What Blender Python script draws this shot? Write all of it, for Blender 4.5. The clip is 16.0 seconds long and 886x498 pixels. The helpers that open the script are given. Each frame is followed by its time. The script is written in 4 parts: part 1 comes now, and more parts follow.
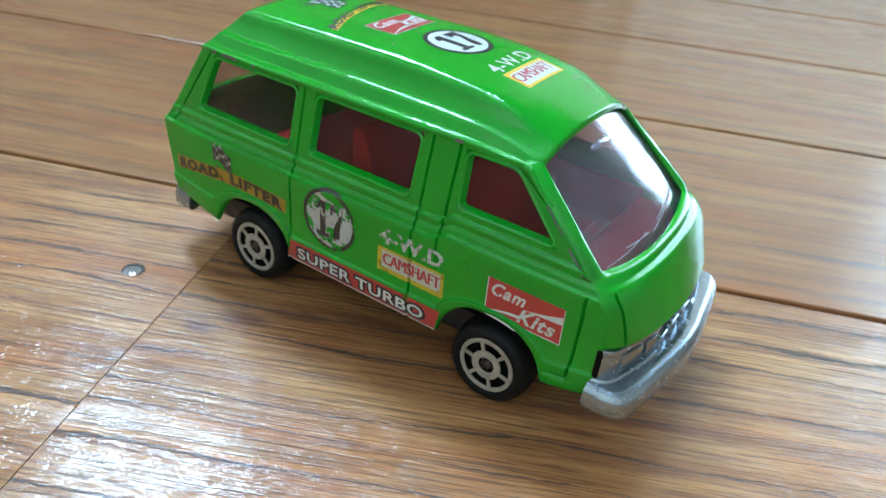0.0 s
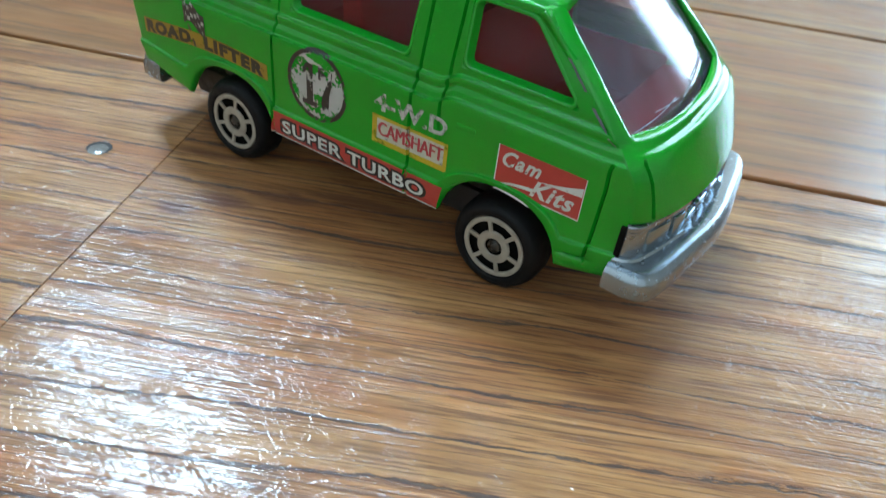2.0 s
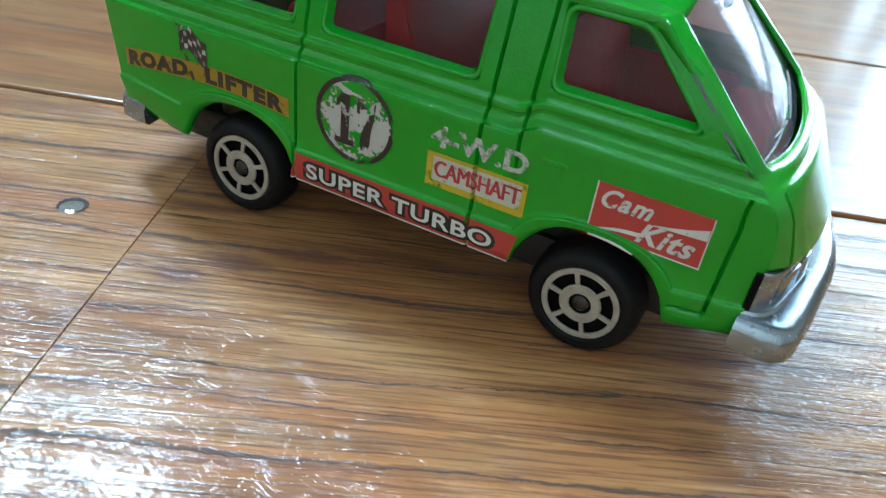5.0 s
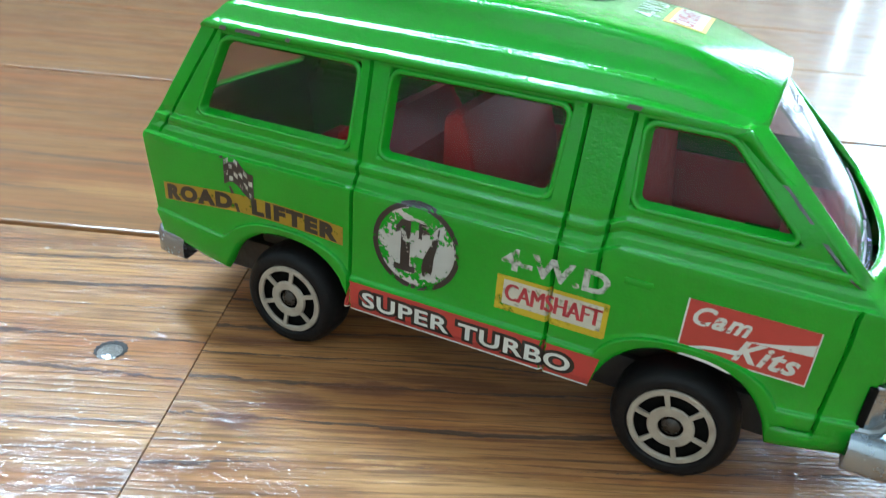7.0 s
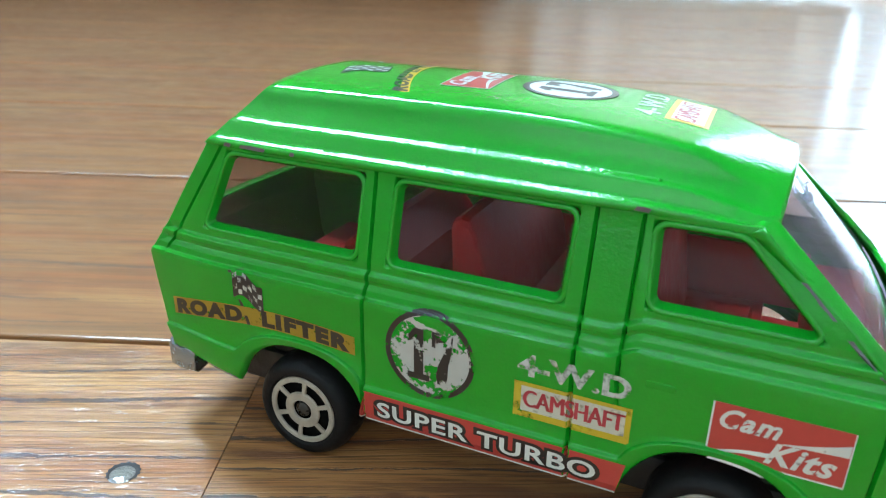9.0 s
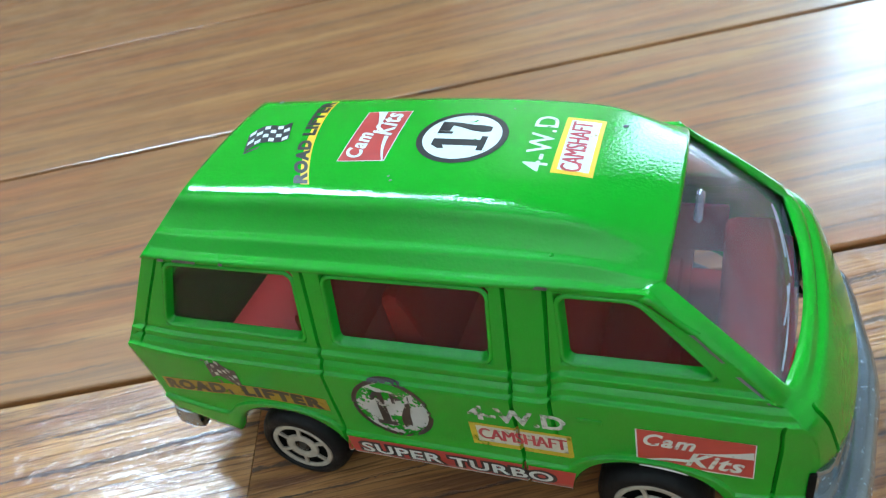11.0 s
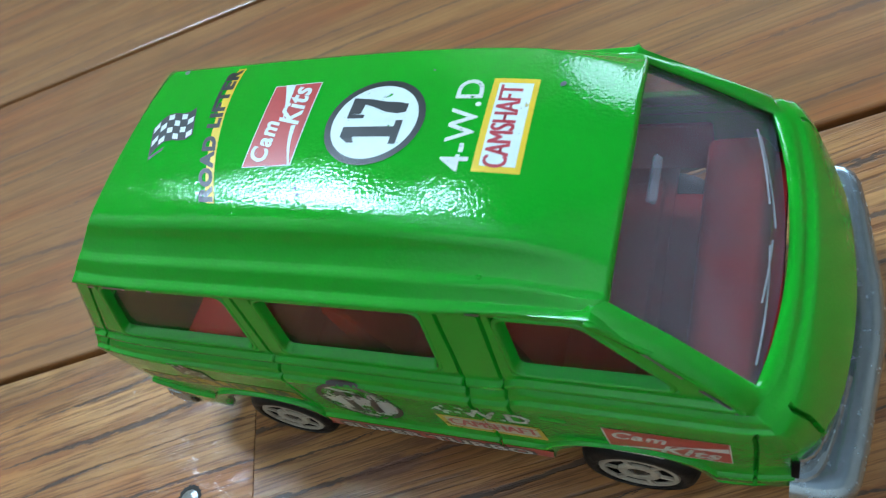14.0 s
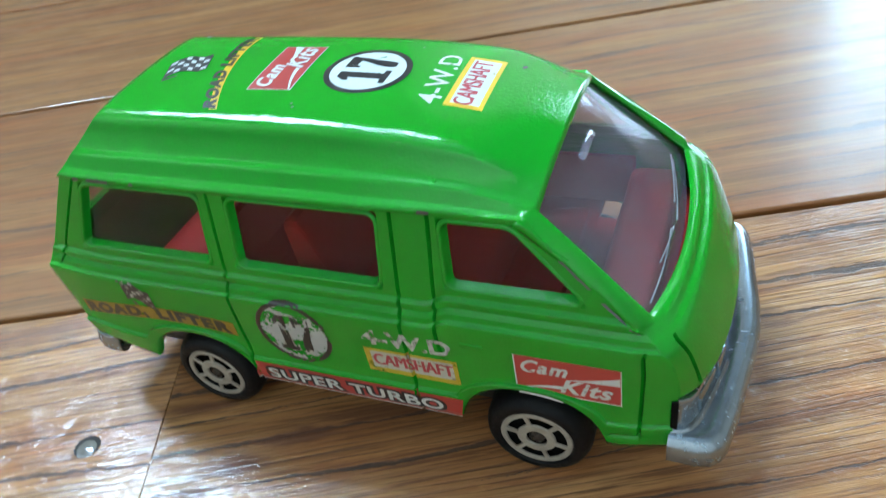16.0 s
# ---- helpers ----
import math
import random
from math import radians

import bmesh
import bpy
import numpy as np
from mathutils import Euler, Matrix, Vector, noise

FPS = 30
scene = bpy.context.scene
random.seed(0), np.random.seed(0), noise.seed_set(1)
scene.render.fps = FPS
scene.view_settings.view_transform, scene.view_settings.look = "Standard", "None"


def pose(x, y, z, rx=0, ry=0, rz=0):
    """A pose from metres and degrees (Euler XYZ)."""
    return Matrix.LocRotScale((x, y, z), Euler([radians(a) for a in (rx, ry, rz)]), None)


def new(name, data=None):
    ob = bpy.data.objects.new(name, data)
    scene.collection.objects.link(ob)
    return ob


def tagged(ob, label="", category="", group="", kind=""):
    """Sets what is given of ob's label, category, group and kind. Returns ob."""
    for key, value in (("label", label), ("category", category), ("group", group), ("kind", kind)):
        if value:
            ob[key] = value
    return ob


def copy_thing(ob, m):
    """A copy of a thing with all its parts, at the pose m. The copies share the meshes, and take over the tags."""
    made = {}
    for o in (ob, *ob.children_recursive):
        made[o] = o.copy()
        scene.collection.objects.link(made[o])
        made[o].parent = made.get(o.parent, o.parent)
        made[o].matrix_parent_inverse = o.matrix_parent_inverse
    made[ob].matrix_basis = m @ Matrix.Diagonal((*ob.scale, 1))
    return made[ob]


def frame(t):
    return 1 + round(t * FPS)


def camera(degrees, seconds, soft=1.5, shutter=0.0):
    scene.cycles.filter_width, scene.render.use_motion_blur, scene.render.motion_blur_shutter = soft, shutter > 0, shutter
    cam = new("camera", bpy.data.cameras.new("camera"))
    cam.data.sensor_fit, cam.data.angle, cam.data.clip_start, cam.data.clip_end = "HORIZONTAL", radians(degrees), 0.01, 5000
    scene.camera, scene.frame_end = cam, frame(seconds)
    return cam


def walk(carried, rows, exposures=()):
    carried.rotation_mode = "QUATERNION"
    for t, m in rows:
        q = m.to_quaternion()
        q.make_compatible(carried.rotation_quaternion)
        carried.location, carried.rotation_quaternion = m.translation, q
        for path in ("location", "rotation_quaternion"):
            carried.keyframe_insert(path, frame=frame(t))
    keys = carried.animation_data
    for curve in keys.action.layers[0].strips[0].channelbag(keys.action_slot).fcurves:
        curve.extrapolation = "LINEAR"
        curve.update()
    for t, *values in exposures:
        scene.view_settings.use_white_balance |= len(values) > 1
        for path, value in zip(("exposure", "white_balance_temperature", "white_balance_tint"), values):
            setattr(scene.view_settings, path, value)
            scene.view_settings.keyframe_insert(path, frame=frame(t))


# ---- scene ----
# camera: time, place in metres, yaw, pitch, roll in degrees
cam = camera(60.71, 16.0, soft=1.1, shutter=0.5)
ROWS = [
    (0, 0.05202, -0.08493, 0.06989, 31.22, -31.94, 6.34),
    (0.5, 0.05136, -0.08501, 0.06807, 30.94, -32.80, 6.47),
    (1, 0.05151, -0.08456, 0.06808, 30.61, -33.92, 6.41),
    (1.5, 0.04985, -0.08319, 0.06305, 30.05, -34.26, 7.11),
    (2, 0.04808, -0.08114, 0.05961, 28.95, -37.95, 7.80),
    (2.5, 0.04756, -0.08059, 0.05790, 28.59, -38.90, 8.38),
    (3, 0.04514, -0.07624, 0.05544, 26.37, -39.44, 10.64),
    (3.5, 0.03878, -0.07708, 0.05159, 24.39, -37.28, 11.97),
    (4, 0.03157, -0.07758, 0.05068, 21.44, -36.68, 11.34),
    (4.2, 0.03191, -0.07699, 0.05074, 22.18, -36.32, 10.41),
    (6.3, 0.02202, -0.07703, 0.04902, 22.13, -29.32, 6.68),
    (6.5, 0.02129, -0.07661, 0.04949, 22.38, -28.69, 6.24),
    (7, 0.01964, -0.07618, 0.05034, 22.55, -27.09, 5.19),
    (7.5, 0.01909, -0.07566, 0.05098, 22.79, -25.05, 4.30),
    (8, 0.01812, -0.07452, 0.05247, 23.05, -24.50, 2.92),
    (8.5, 0.01847, -0.07448, 0.05266, 23.64, -22.19, 2.04),
    (9, 0.01850, -0.07381, 0.05362, 23.90, -22.35, 1.56),
    (9.5, 0.01834, -0.07378, 0.05393, 24.04, -22.07, 1.32),
    (10, 0.01959, -0.07058, 0.05698, 24.34, -24.94, -0.69),
    (10.2, 0.02135, -0.06827, 0.06222, 24.65, -27.85, -3.64),
    (12.3, 0.02756, -0.04978, 0.08561, 38.08, -48.17, -27.73),
    (12.5, 0.02807, -0.04719, 0.08532, 40.55, -49.25, -30.25),
    (13, 0.02997, -0.04045, 0.08484, 43.43, -50.96, -34.00),
    (13.5, 0.03107, -0.03933, 0.08386, 43.34, -50.81, -33.77),
    (14, 0.03260, -0.03773, 0.08289, 42.48, -50.94, -33.11),
    (14.5, 0.03371, -0.03714, 0.08255, 41.36, -50.80, -31.86),
    (15, 0.03550, -0.04218, 0.08138, 38.53, -48.98, -27.66),
    (15.5, 0.03651, -0.05083, 0.08059, 32.71, -44.69, -20.39),
    (16, 0.03642, -0.06331, 0.07448, 27.27, -39.12, -11.31),
]
walk(cam, [(t, pose(x, y, z, 0, 0, yaw) @ pose(0, 0, 0, 90 + pitch) @ pose(0, 0, 0, 0, 0, roll)) for t, x, y, z, yaw, pitch, roll in ROWS], exposures=[(0.0, 0.36), (2.0, 0.24), (3.0, 0.13), (4.0, 0.18), (6.5, 0.6), (8.0, 0.78), (9.5, 0.74), (10.2, 0.62), (12.5, 0.22), (13.5, 0.03), (15.0, -0.03), (16.0, 0.34)])
scene.view_settings.exposure = 0.0
cam.data.dof.use_dof, cam.data.dof.focus_distance, cam.data.dof.aperture_fstop = True, 0.079, 64

# ---- light: overcast sky through two windows and a glazed door, all in one wall ----
world = bpy.data.worlds.new("world")
scene.world = world
world.use_nodes = True
wn = world.node_tree
sky = wn.nodes.new("ShaderNodeTexSky")
sky.sky_type, sky.sun_disc, sky.sun_elevation, sky.sun_rotation = "NISHITA", False, radians(38), radians(-60)
wn.links.new(sky.outputs[0], wn.nodes["Background"].inputs[0])
wn.nodes["Background"].inputs[1].default_value = 0.08

GRAIN = 22.38                      # direction of the floor boards, degrees from the van's axis
TURN_ROOM = pose(0, 0, 0, 0, 0, GRAIN)
WALL_V = 0.92                      # wall with the window and the door
WIN_1 = (-1.09, -0.53, 1.13, 2.78)   # u0, u1, z0, z1
WIN_2 = (-0.46, -0.06, 1.90, 2.78)
DOOR_1 = (0.03, 1.01, 0.004, 2.02)


def window_light(name, u0, u1, z0, z1, watts, tint):
    lamp = bpy.data.lights.new(name, "AREA")
    lamp.shape, lamp.size, lamp.size_y, lamp.energy, lamp.color = "RECTANGLE", u1 - u0, z1 - z0, watts, tint
    ob = new(name, lamp)
    ob.matrix_world = TURN_ROOM @ pose((u0 + u1) / 2, WALL_V + 0.115, (z0 + z1) / 2, -90, 0, 0)
    return ob


window_light("window_daylight", *WIN_1, 216, (0.505, 0.755, 0.99))
window_light("high_window_daylight", *WIN_2, 82, (0.505, 0.755, 0.99))
window_light("door_daylight", DOOR_1[0], 1.0, DOOR_1[2], 0.86, 29.5, (0.53, 0.775, 1.0))

# ---- materials ----
MM = 0.001


class Nodes:
    """A short way to wire a node material."""

    def __init__(self, name):
        self.mat = bpy.data.materials.new(name)
        self.mat.use_nodes = True
        self.tree = self.mat.node_tree
        self.bsdf = self.tree.nodes["Principled BSDF"]
        self.out = self.tree.nodes["Material Output"]

    def add(self, kind, **sets):
        n = self.tree.nodes.new("ShaderNode" + kind)
        for k, v in sets.items():
            if k in n.inputs:
                self.put(n.inputs[k], v)
        return n

    def put(self, socket, v):
        if isinstance(v, bpy.types.NodeSocket):
            self.tree.links.new(v, socket)
        else:
            socket.default_value = v

    def set(self, **values):
        for k, v in values.items():
            self.put(self.bsdf.inputs[k.replace("_", " ")], v)
        return self

    def coords(self, scale=(1, 1, 1), shift=None):
        m = self.add("Mapping")
        m.inputs["Scale"].default_value = scale
        self.put(m.inputs["Vector"], self.add("TexCoord").outputs["Object"])
        if shift is not None:
            self.put(m.inputs["Location"], shift)
        return m.outputs[0]

    def noise(self, vec, scale, detail=4.0, rough=0.55):
        n = self.add("TexNoise", Scale=scale, Detail=detail, Roughness=rough)
        self.put(n.inputs["Vector"], vec)
        return n.outputs["Fac"]

    def ramp(self, fac, *stops):
        n = self.add("ValToRGB")
        self.put(n.inputs[0], fac)
        el = n.color_ramp.elements
        while len(el) < len(stops):
            el.new(0.5)
        for e, (p, c) in zip(el, stops):
            e.position = p
            e.color = (c, c, c, 1) if isinstance(c, (int, float)) else (*c, 1)
        return n.outputs[0]

    def mix(self, fac, a, b, mode="MIX"):
        n = self.tree.nodes.new("ShaderNodeMix")
        n.data_type, n.blend_type = "RGBA", mode
        for socket, v in ((n.inputs[0], fac), (n.inputs[6], a), (n.inputs[7], b)):
            self.put(socket, (*v, 1) if isinstance(v, tuple) and len(v) == 3 else v)
        return n.outputs[2]

    def math(self, op, a, b=0.0):
        n = self.tree.nodes.new("ShaderNodeMath")
        n.operation = op
        self.put(n.inputs[0], a)
        self.put(n.inputs[1], b)
        return n.outputs[0]

    def bump(self, height, strength, distance, normal=None):
        n = self.add("Bump", Strength=strength, Distance=distance)
        self.put(n.inputs["Height"], height)
        if normal is not None:
            self.put(n.inputs["Normal"], normal)
        return n.outputs[0]


def paint_green():
    n = Nodes("green_enamel")
    v = n.coords((1000, 1000, 1000))
    tone = n.noise(v, 0.12, 3)
    n.set(Base_Color=n.mix(tone, (0.003, 0.275, 0.012), (0.004, 0.33, 0.017)), Roughness=n.ramp(n.noise(v, 0.5, 4), (0.3, 0.3), (0.8, 0.4)), Specular_IOR_Level=0.0, Coat_Weight=1.0, Coat_Roughness=0.07)
    skin = n.bump(n.noise(v, 2.8, 1.5), 0.065, 0.0006, n.bump(n.noise(v, 0.3, 2), 0.05, 0.0006))
    n.set(Normal=skin)
    n.put(n.bsdf.inputs["Coat Normal"], skin)
    return n.mat


def plain(name, color, rough, metal=0.0, bump=0.0, scale=1.0, vary=0.25, coat=0.0, spec=0.5):
    n = Nodes(name)
    v = n.coords((1000, 1000, 1000))
    dark = tuple(c * (1 - vary) for c in color)
    n.set(Base_Color=n.mix(n.noise(v, scale * 0.4, 5), dark, color), Roughness=n.ramp(n.noise(v, scale, 4), (0.25, max(0.03, rough * 0.75)), (0.8, min(1, rough * 1.3))), Metallic=metal, Coat_Weight=coat, Specular_IOR_Level=spec)
    if bump:
        n.set(Normal=n.bump(n.noise(v, scale * 2, 5), bump, 0.0006))
    return n.mat


def worn_print(name, color, rough, low, high, scale):
    """Decal ink, flaked off in patches so that the enamel under it shows."""
    n = Nodes(name)
    v = n.coords((1000, 1000, 1000))
    n.set(Base_Color=n.mix(n.noise(v, 0.8, 3), tuple(c * 0.8 for c in color), color), Roughness=rough, Coat_Weight=0.4, Coat_Roughness=0.08)
    if high > 0:
        gone = n.ramp(n.noise(v, scale, 6, 0.65), (low, 1.0), (high, 0.0))
        n.set(Alpha=n.math("SUBTRACT", 1.0, gone))
    return n.mat


def glazing(name, tint, haze, shine=0.03):
    n = Nodes(name)
    clear = n.add("BsdfTransparent", Color=(*tint, 1))
    # lavender diffuse film: dust, with the room's reflection painted into its colour
    film = n.add("BsdfDiffuse", Color=(0.52, 0.52, 0.63, 1))
    gloss = n.add("BsdfGlossy", Roughness=0.09)
    v = n.coords((1000, 1000, 1000))
    n.put(gloss.inputs["Normal"], n.bump(n.noise(v, 0.25, 2), 0.05, 0.001))
    dust_and_haze = n.add("MixShader")
    n.put(dust_and_haze.inputs[0], n.ramp(n.noise(v, 0.35, 5), (0.3, haze * 0.5), (0.8, haze)))
    n.put(dust_and_haze.inputs[1], clear.outputs[0])
    n.put(dust_and_haze.inputs[2], film.outputs[0])
    edge = n.add("LayerWeight", Blend=0.5)
    sheen = n.math("ADD", n.math("MULTIPLY", n.math("POWER", edge.outputs["Facing"], 3.6), 0.65), shine)
    both = n.add("MixShader")
    n.put(both.inputs[0], sheen)
    n.put(both.inputs[1], dust_and_haze.outputs[0])
    n.put(both.inputs[2], gloss.outputs[0])
    n.put(n.out.inputs[0], both.outputs[0])
    return n.mat


def board_wood(name, pale, mid, dark, weathered, stains=(), scuffs=()):
    """Varnished old floor board: long streaks, open cracks along the grain, crazed varnish."""
    n = Nodes(name)
    rnd = n.add("ObjectInfo").outputs["Random"]
    shift = n.add("CombineXYZ")
    for i, k in enumerate((311.0, 97.0, 53.0)):
        n.put(shift.inputs[i], n.math("MULTIPLY", rnd, k))
    off = shift.outputs[0]
    slant = radians(-4) if weathered else radians(-1.5)

    def grain(along, across):
        """Noise drawn out along the grain: cells per metre along and across it."""
        turn = n.add("VectorRotate", Angle=slant)
        turn.rotation_type = "Z_AXIS"
        n.put(turn.inputs["Vector"], n.add("TexCoord").outputs["Object"])
        m = n.add("Mapping")
        m.inputs["Scale"].default_value = (along, across, across)
        n.put(m.inputs["Vector"], turn.outputs[0])
        n.put(m.inputs["Location"], off)
        return m.outputs[0]
    def thread(per_metre, wander, field, half, presence, ragged=0.14):
        """Dark lines along the grain at a mean spacing, set wandering by a drawn-out noise."""
        turn = n.add("VectorRotate", Angle=slant)
        turn.rotation_type = "Z_AXIS"
        n.put(turn.inputs["Vector"], n.add("TexCoord").outputs["Object"])
        axis = n.add("SeparateXYZ")
        n.put(axis.inputs[0], turn.outputs[0])
        phase = n.math("ADD", n.math("ADD", n.math("MULTIPLY", axis.outputs[1], per_metre), n.math("MULTIPLY", field, wander)), n.math("MULTIPLY", rnd, 7.3))
        away = n.math("ABSOLUTE", n.math("SUBTRACT", n.math("FRACT", n.math("ADD", phase, n.math("MULTIPLY", n.noise(grain(420, 1500), 1.0, 4, 0.65), ragged))), 0.5))
        edge = n.math("MULTIPLY", presence, half)
        line = n.math("SUBTRACT", 1.0, n.math("DIVIDE", away, n.math("MAXIMUM", edge, 0.0001)))
        return n.ramp(line, (0.0, 0.0), (0.45, 1.0))
    wide = n.noise(grain(9, 75), 1.0, 4, 0.6)
    warm = n.noise(grain(22, 260), 1.0, 3, 0.6)
    ring = n.noise(grain(16, 620), 1.0, 4, 0.6)
    dash = n.noise(grain(90, 2300), 1.0, 3, 0.6)
    cloud = n.noise(grain(26, 60), 1.0, 4, 0.6)
    here = n.ramp(n.noise(grain(15, 170), 1.0, 4, 0.6), (0.40, 0.0), (0.60, 1.0))
    drift = n.noise(grain(7, 50), 1.0, 3, 0.55)
    groove = thread(165, 2.6, drift, 0.07, here, 0.2)
    rust = thread(165, 2.6, drift, 0.3, n.ramp(n.noise(grain(24, 150), 1.0, 4, 0.6), (0.40, 0.0), (0.58, 1.0)), 0.3)
    vein = thread(1050, 7.0, n.noise(grain(9, 80), 1.0, 2.5, 0.5), 0.17, n.ramp(n.noise(grain(40, 300), 1.0, 4, 0.65), (0.42, 0.0), (0.62, 1.0)))
    color = n.mix(n.ramp(wide, (0.32, 0.0), (0.68, 1.0)), mid, pale)
    red = tuple(k * f for k, f in zip(mid, (0.95, 0.66, 0.55)))
    color = n.mix(n.math("MULTIPLY", n.ramp(n.noise(grain(18, 95), 1.0, 4, 0.6), (0.45, 0.0), (0.62, 1.0)), 0.75), color, red)
    color = n.mix(n.math("MULTIPLY", n.ramp(warm, (0.42, 1.0), (0.6, 0.0)), 0.5), color, tuple(a * 0.55 + b * 0.45 for a, b in zip(mid, dark)))
    color = n.mix(n.math("MULTIPLY", n.ramp(ring, (0.36, 1.0), (0.52, 0.0)), 0.36 if weathered else 0.34), color, dark)
    color = n.mix(n.math("MULTIPLY", n.ramp(dash, (0.38, 1.0), (0.50, 0.0)), 0.62 if weathered else 0.2), color, dark)
    color = n.mix(n.math("MULTIPLY", n.ramp(cloud, (0.30, 1.0), (0.40, 0.0)), 0.4 if weathered else 0.3), color, tuple(c * 0.6 for c in dark))
    color = n.mix(n.math("MULTIPLY", vein, 0.45 if weathered else 0.3), color, (0.105, 0.052, 0.03))
    color = n.mix(n.math("MULTIPLY", rust, 0.42 if weathered else 0.25), color, (0.17, 0.058, 0.026))
    color = n.mix(n.math("MULTIPLY", groove, 0.78 if weathered else 0.45), color, (0.05, 0.04, 0.037))

    def away_from(u, v, long, wide_v):
        """Distance from the middle of an oval, 1 at its edge; in metres from the board's middle."""
        spot = n.add("Mapping")
        spot.vector_type = "TEXTURE"
        spot.inputs["Location"].default_value = (u, v, 0)
        spot.inputs["Scale"].default_value = (long, wide_v, 1)
        n.put(spot.inputs["Vector"], n.add("TexCoord").outputs["Object"])
        far = n.add("VectorMath")
        far.operation = "LENGTH"
        n.put(far.inputs[0], spot.outputs[0])
        return far.outputs["Value"]
    for u, v, long, wide_v, strength in stains:       # dark water stains along the grain
        ragged = n.math("ADD", away_from(u, v, long, wide_v), n.math("MULTIPLY", n.math("SUBTRACT", n.noise(grain(130, 700), 1.0, 5, 0.65), 0.5), 2.6))
        color = n.mix(n.math("MULTIPLY", n.ramp(ragged, (0.35, 1.0), (1.1, 0.0)), min(1.0, strength * 1.25)), color, (0.145, 0.056, 0.032))
    cells = []
    for turn, size in ((40, (330, 1700)), (-56, (290, 1500))):
        spin = n.add("VectorRotate", Angle=radians(turn))
        spin.rotation_type = "Z_AXIS"
        n.put(spin.inputs["Vector"], n.coords((1, 1, 1)))
        m = n.add("Mapping")
        m.inputs["Scale"].default_value = (*size, 500)
        n.put(m.inputs["Vector"], spin.outputs[0])
        n.put(m.inputs["Location"], off)
        vor = n.add("TexVoronoi", Scale=1.0)
        vor.feature = "DISTANCE_TO_EDGE"
        n.put(vor.inputs["Vector"], m.outputs[0])
        seen = n.ramp(n.noise(n.coords((300 + size[0] * 0.4, 420, 300), off), 1.0, 2, 0.5), (0.46, 0.0), (0.56, 1.0))
        for u, v, long, wide_v in scuffs:             # patches rubbed all over with scratches
            seen = n.math("ADD", seen, n.math("MULTIPLY", n.ramp(away_from(u, v, long, wide_v), (0.45, 1.0), (1.0, 0.0)), 1.6))
        cells.append(n.math("MULTIPLY", n.ramp(vor.outputs["Distance"], (0.0, 1.0), (0.10, 0.0)), seen))
    craze = n.math("MULTIPLY", n.math("ADD", cells[0], cells[1]), -1.0)
    nub = n.add("TexVoronoi", Scale=1.0, Randomness=1.0)
    n.put(nub.inputs["Vector"], n.coords((620, 900, 620), off))
    beads = n.math("MULTIPLY", n.ramp(nub.outputs["Distance"], (0.0, 1.0), (0.2, 0.0)), n.ramp(n.noise(n.coords((260, 420, 300), off), 1.0, 3, 0.6), (0.43, 0.0), (0.56, 1.0)))
    pitted = n.noise(n.coords((900, 1500, 900), off), 1.0, 3, 0.55)
    dents = n.noise(n.coords((200, 420, 400), off), 1.0, 3, 0.55)
    wear = n.noise(n.coords((120, 260, 200), off), 1.0, 4, 0.6)
    rough = n.ramp(wear, (0.3, 0.38), (0.75, 0.55))
    relief = n.math("SUBTRACT", n.math("ADD", n.math("MULTIPLY", ring, 0.8), n.math("MULTIPLY", dash, 0.35)), n.math("ADD", n.math("MULTIPLY", groove, 1.3), n.math("MULTIPLY", vein, 0.5)))
    b0 = n.bump(dents, 0.06 if weathered else 0.02, 0.0010)
    b1 = n.bump(relief, 0.45 if weathered else 0.08, 0.0006, b0)
    c1 = n.bump(relief, 0.11 if weathered else 0.04, 0.0006, b0)
    c2 = n.bump(beads, 1.0 if weathered else 0.2, 0.00008, n.bump(pitted, 0.03 if weathered else 0.05, 0.0005, c1))
    ridge = n.math("MULTIPLY", n.ramp(n.noise(grain(260, 1300), 1.0, 3, 0.6), (0.52, 0.0), (0.68, 1.0)), n.ramp(n.noise(grain(60, 260), 1.0, 3, 0.6), (0.44, 0.0), (0.58, 1.0)))
    c2 = n.bump(ridge, 1.0 if weathered else 0.1, 0.00007, c2)
    c3 = n.bump(craze, 0.26 if weathered else 0.08, 0.00006, c2)
    n.set(Base_Color=color, Roughness=rough, Normal=b1, Specular_IOR_Level=0.12, Coat_Weight=n.math("MULTIPLY", n.ramp(wear, (0.3, 0.85), (0.7, 0.6)), n.math("SUBTRACT", 1.0, n.math("MULTIPLY", groove, 0.55))) if weathered else 0.72, Coat_Roughness=0.07 if weathered else 0.16)
    n.put(n.bsdf.inputs["Coat Normal"], c3)
    return n.mat


GREEN = paint_green()
TYRE = plain("black_rubber", (0.008, 0.008, 0.009), 0.5, 0, 0.1, 1.2, 0.25, 0.0, 0.18)
CHASSIS = plain("black_underside", (0.02, 0.02, 0.022), 0.55, 0, 0.1)
RIM = plain("cream_wheel_print", (0.50, 0.44, 0.36), 0.4, 0, 0.2, 1.5, 0.6)
HUB = plain("dark_axle_end", (0.06, 0.055, 0.05), 0.3, 0.6)
RED_SEAT = plain("red_interior_plastic", (0.42, 0.02, 0.018), 0.5, 0, 0.1, 0.8, 0.2, 0.0, 0.12)
ZINC = plain("bare_zinc_casting", (0.38, 0.45, 0.51), 0.24, 0.85, 0.03, 1.2, 0.3)
LENS = plain("blued_zinc_casting", (0.36, 0.45, 0.50), 0.2, 0.95, 0.05, 1.2, 0.4)
CHIP = plain("bare_grey_metal", (0.16, 0.17, 0.19), 0.4, 0.6, 0.1, 2.0, 0.5)
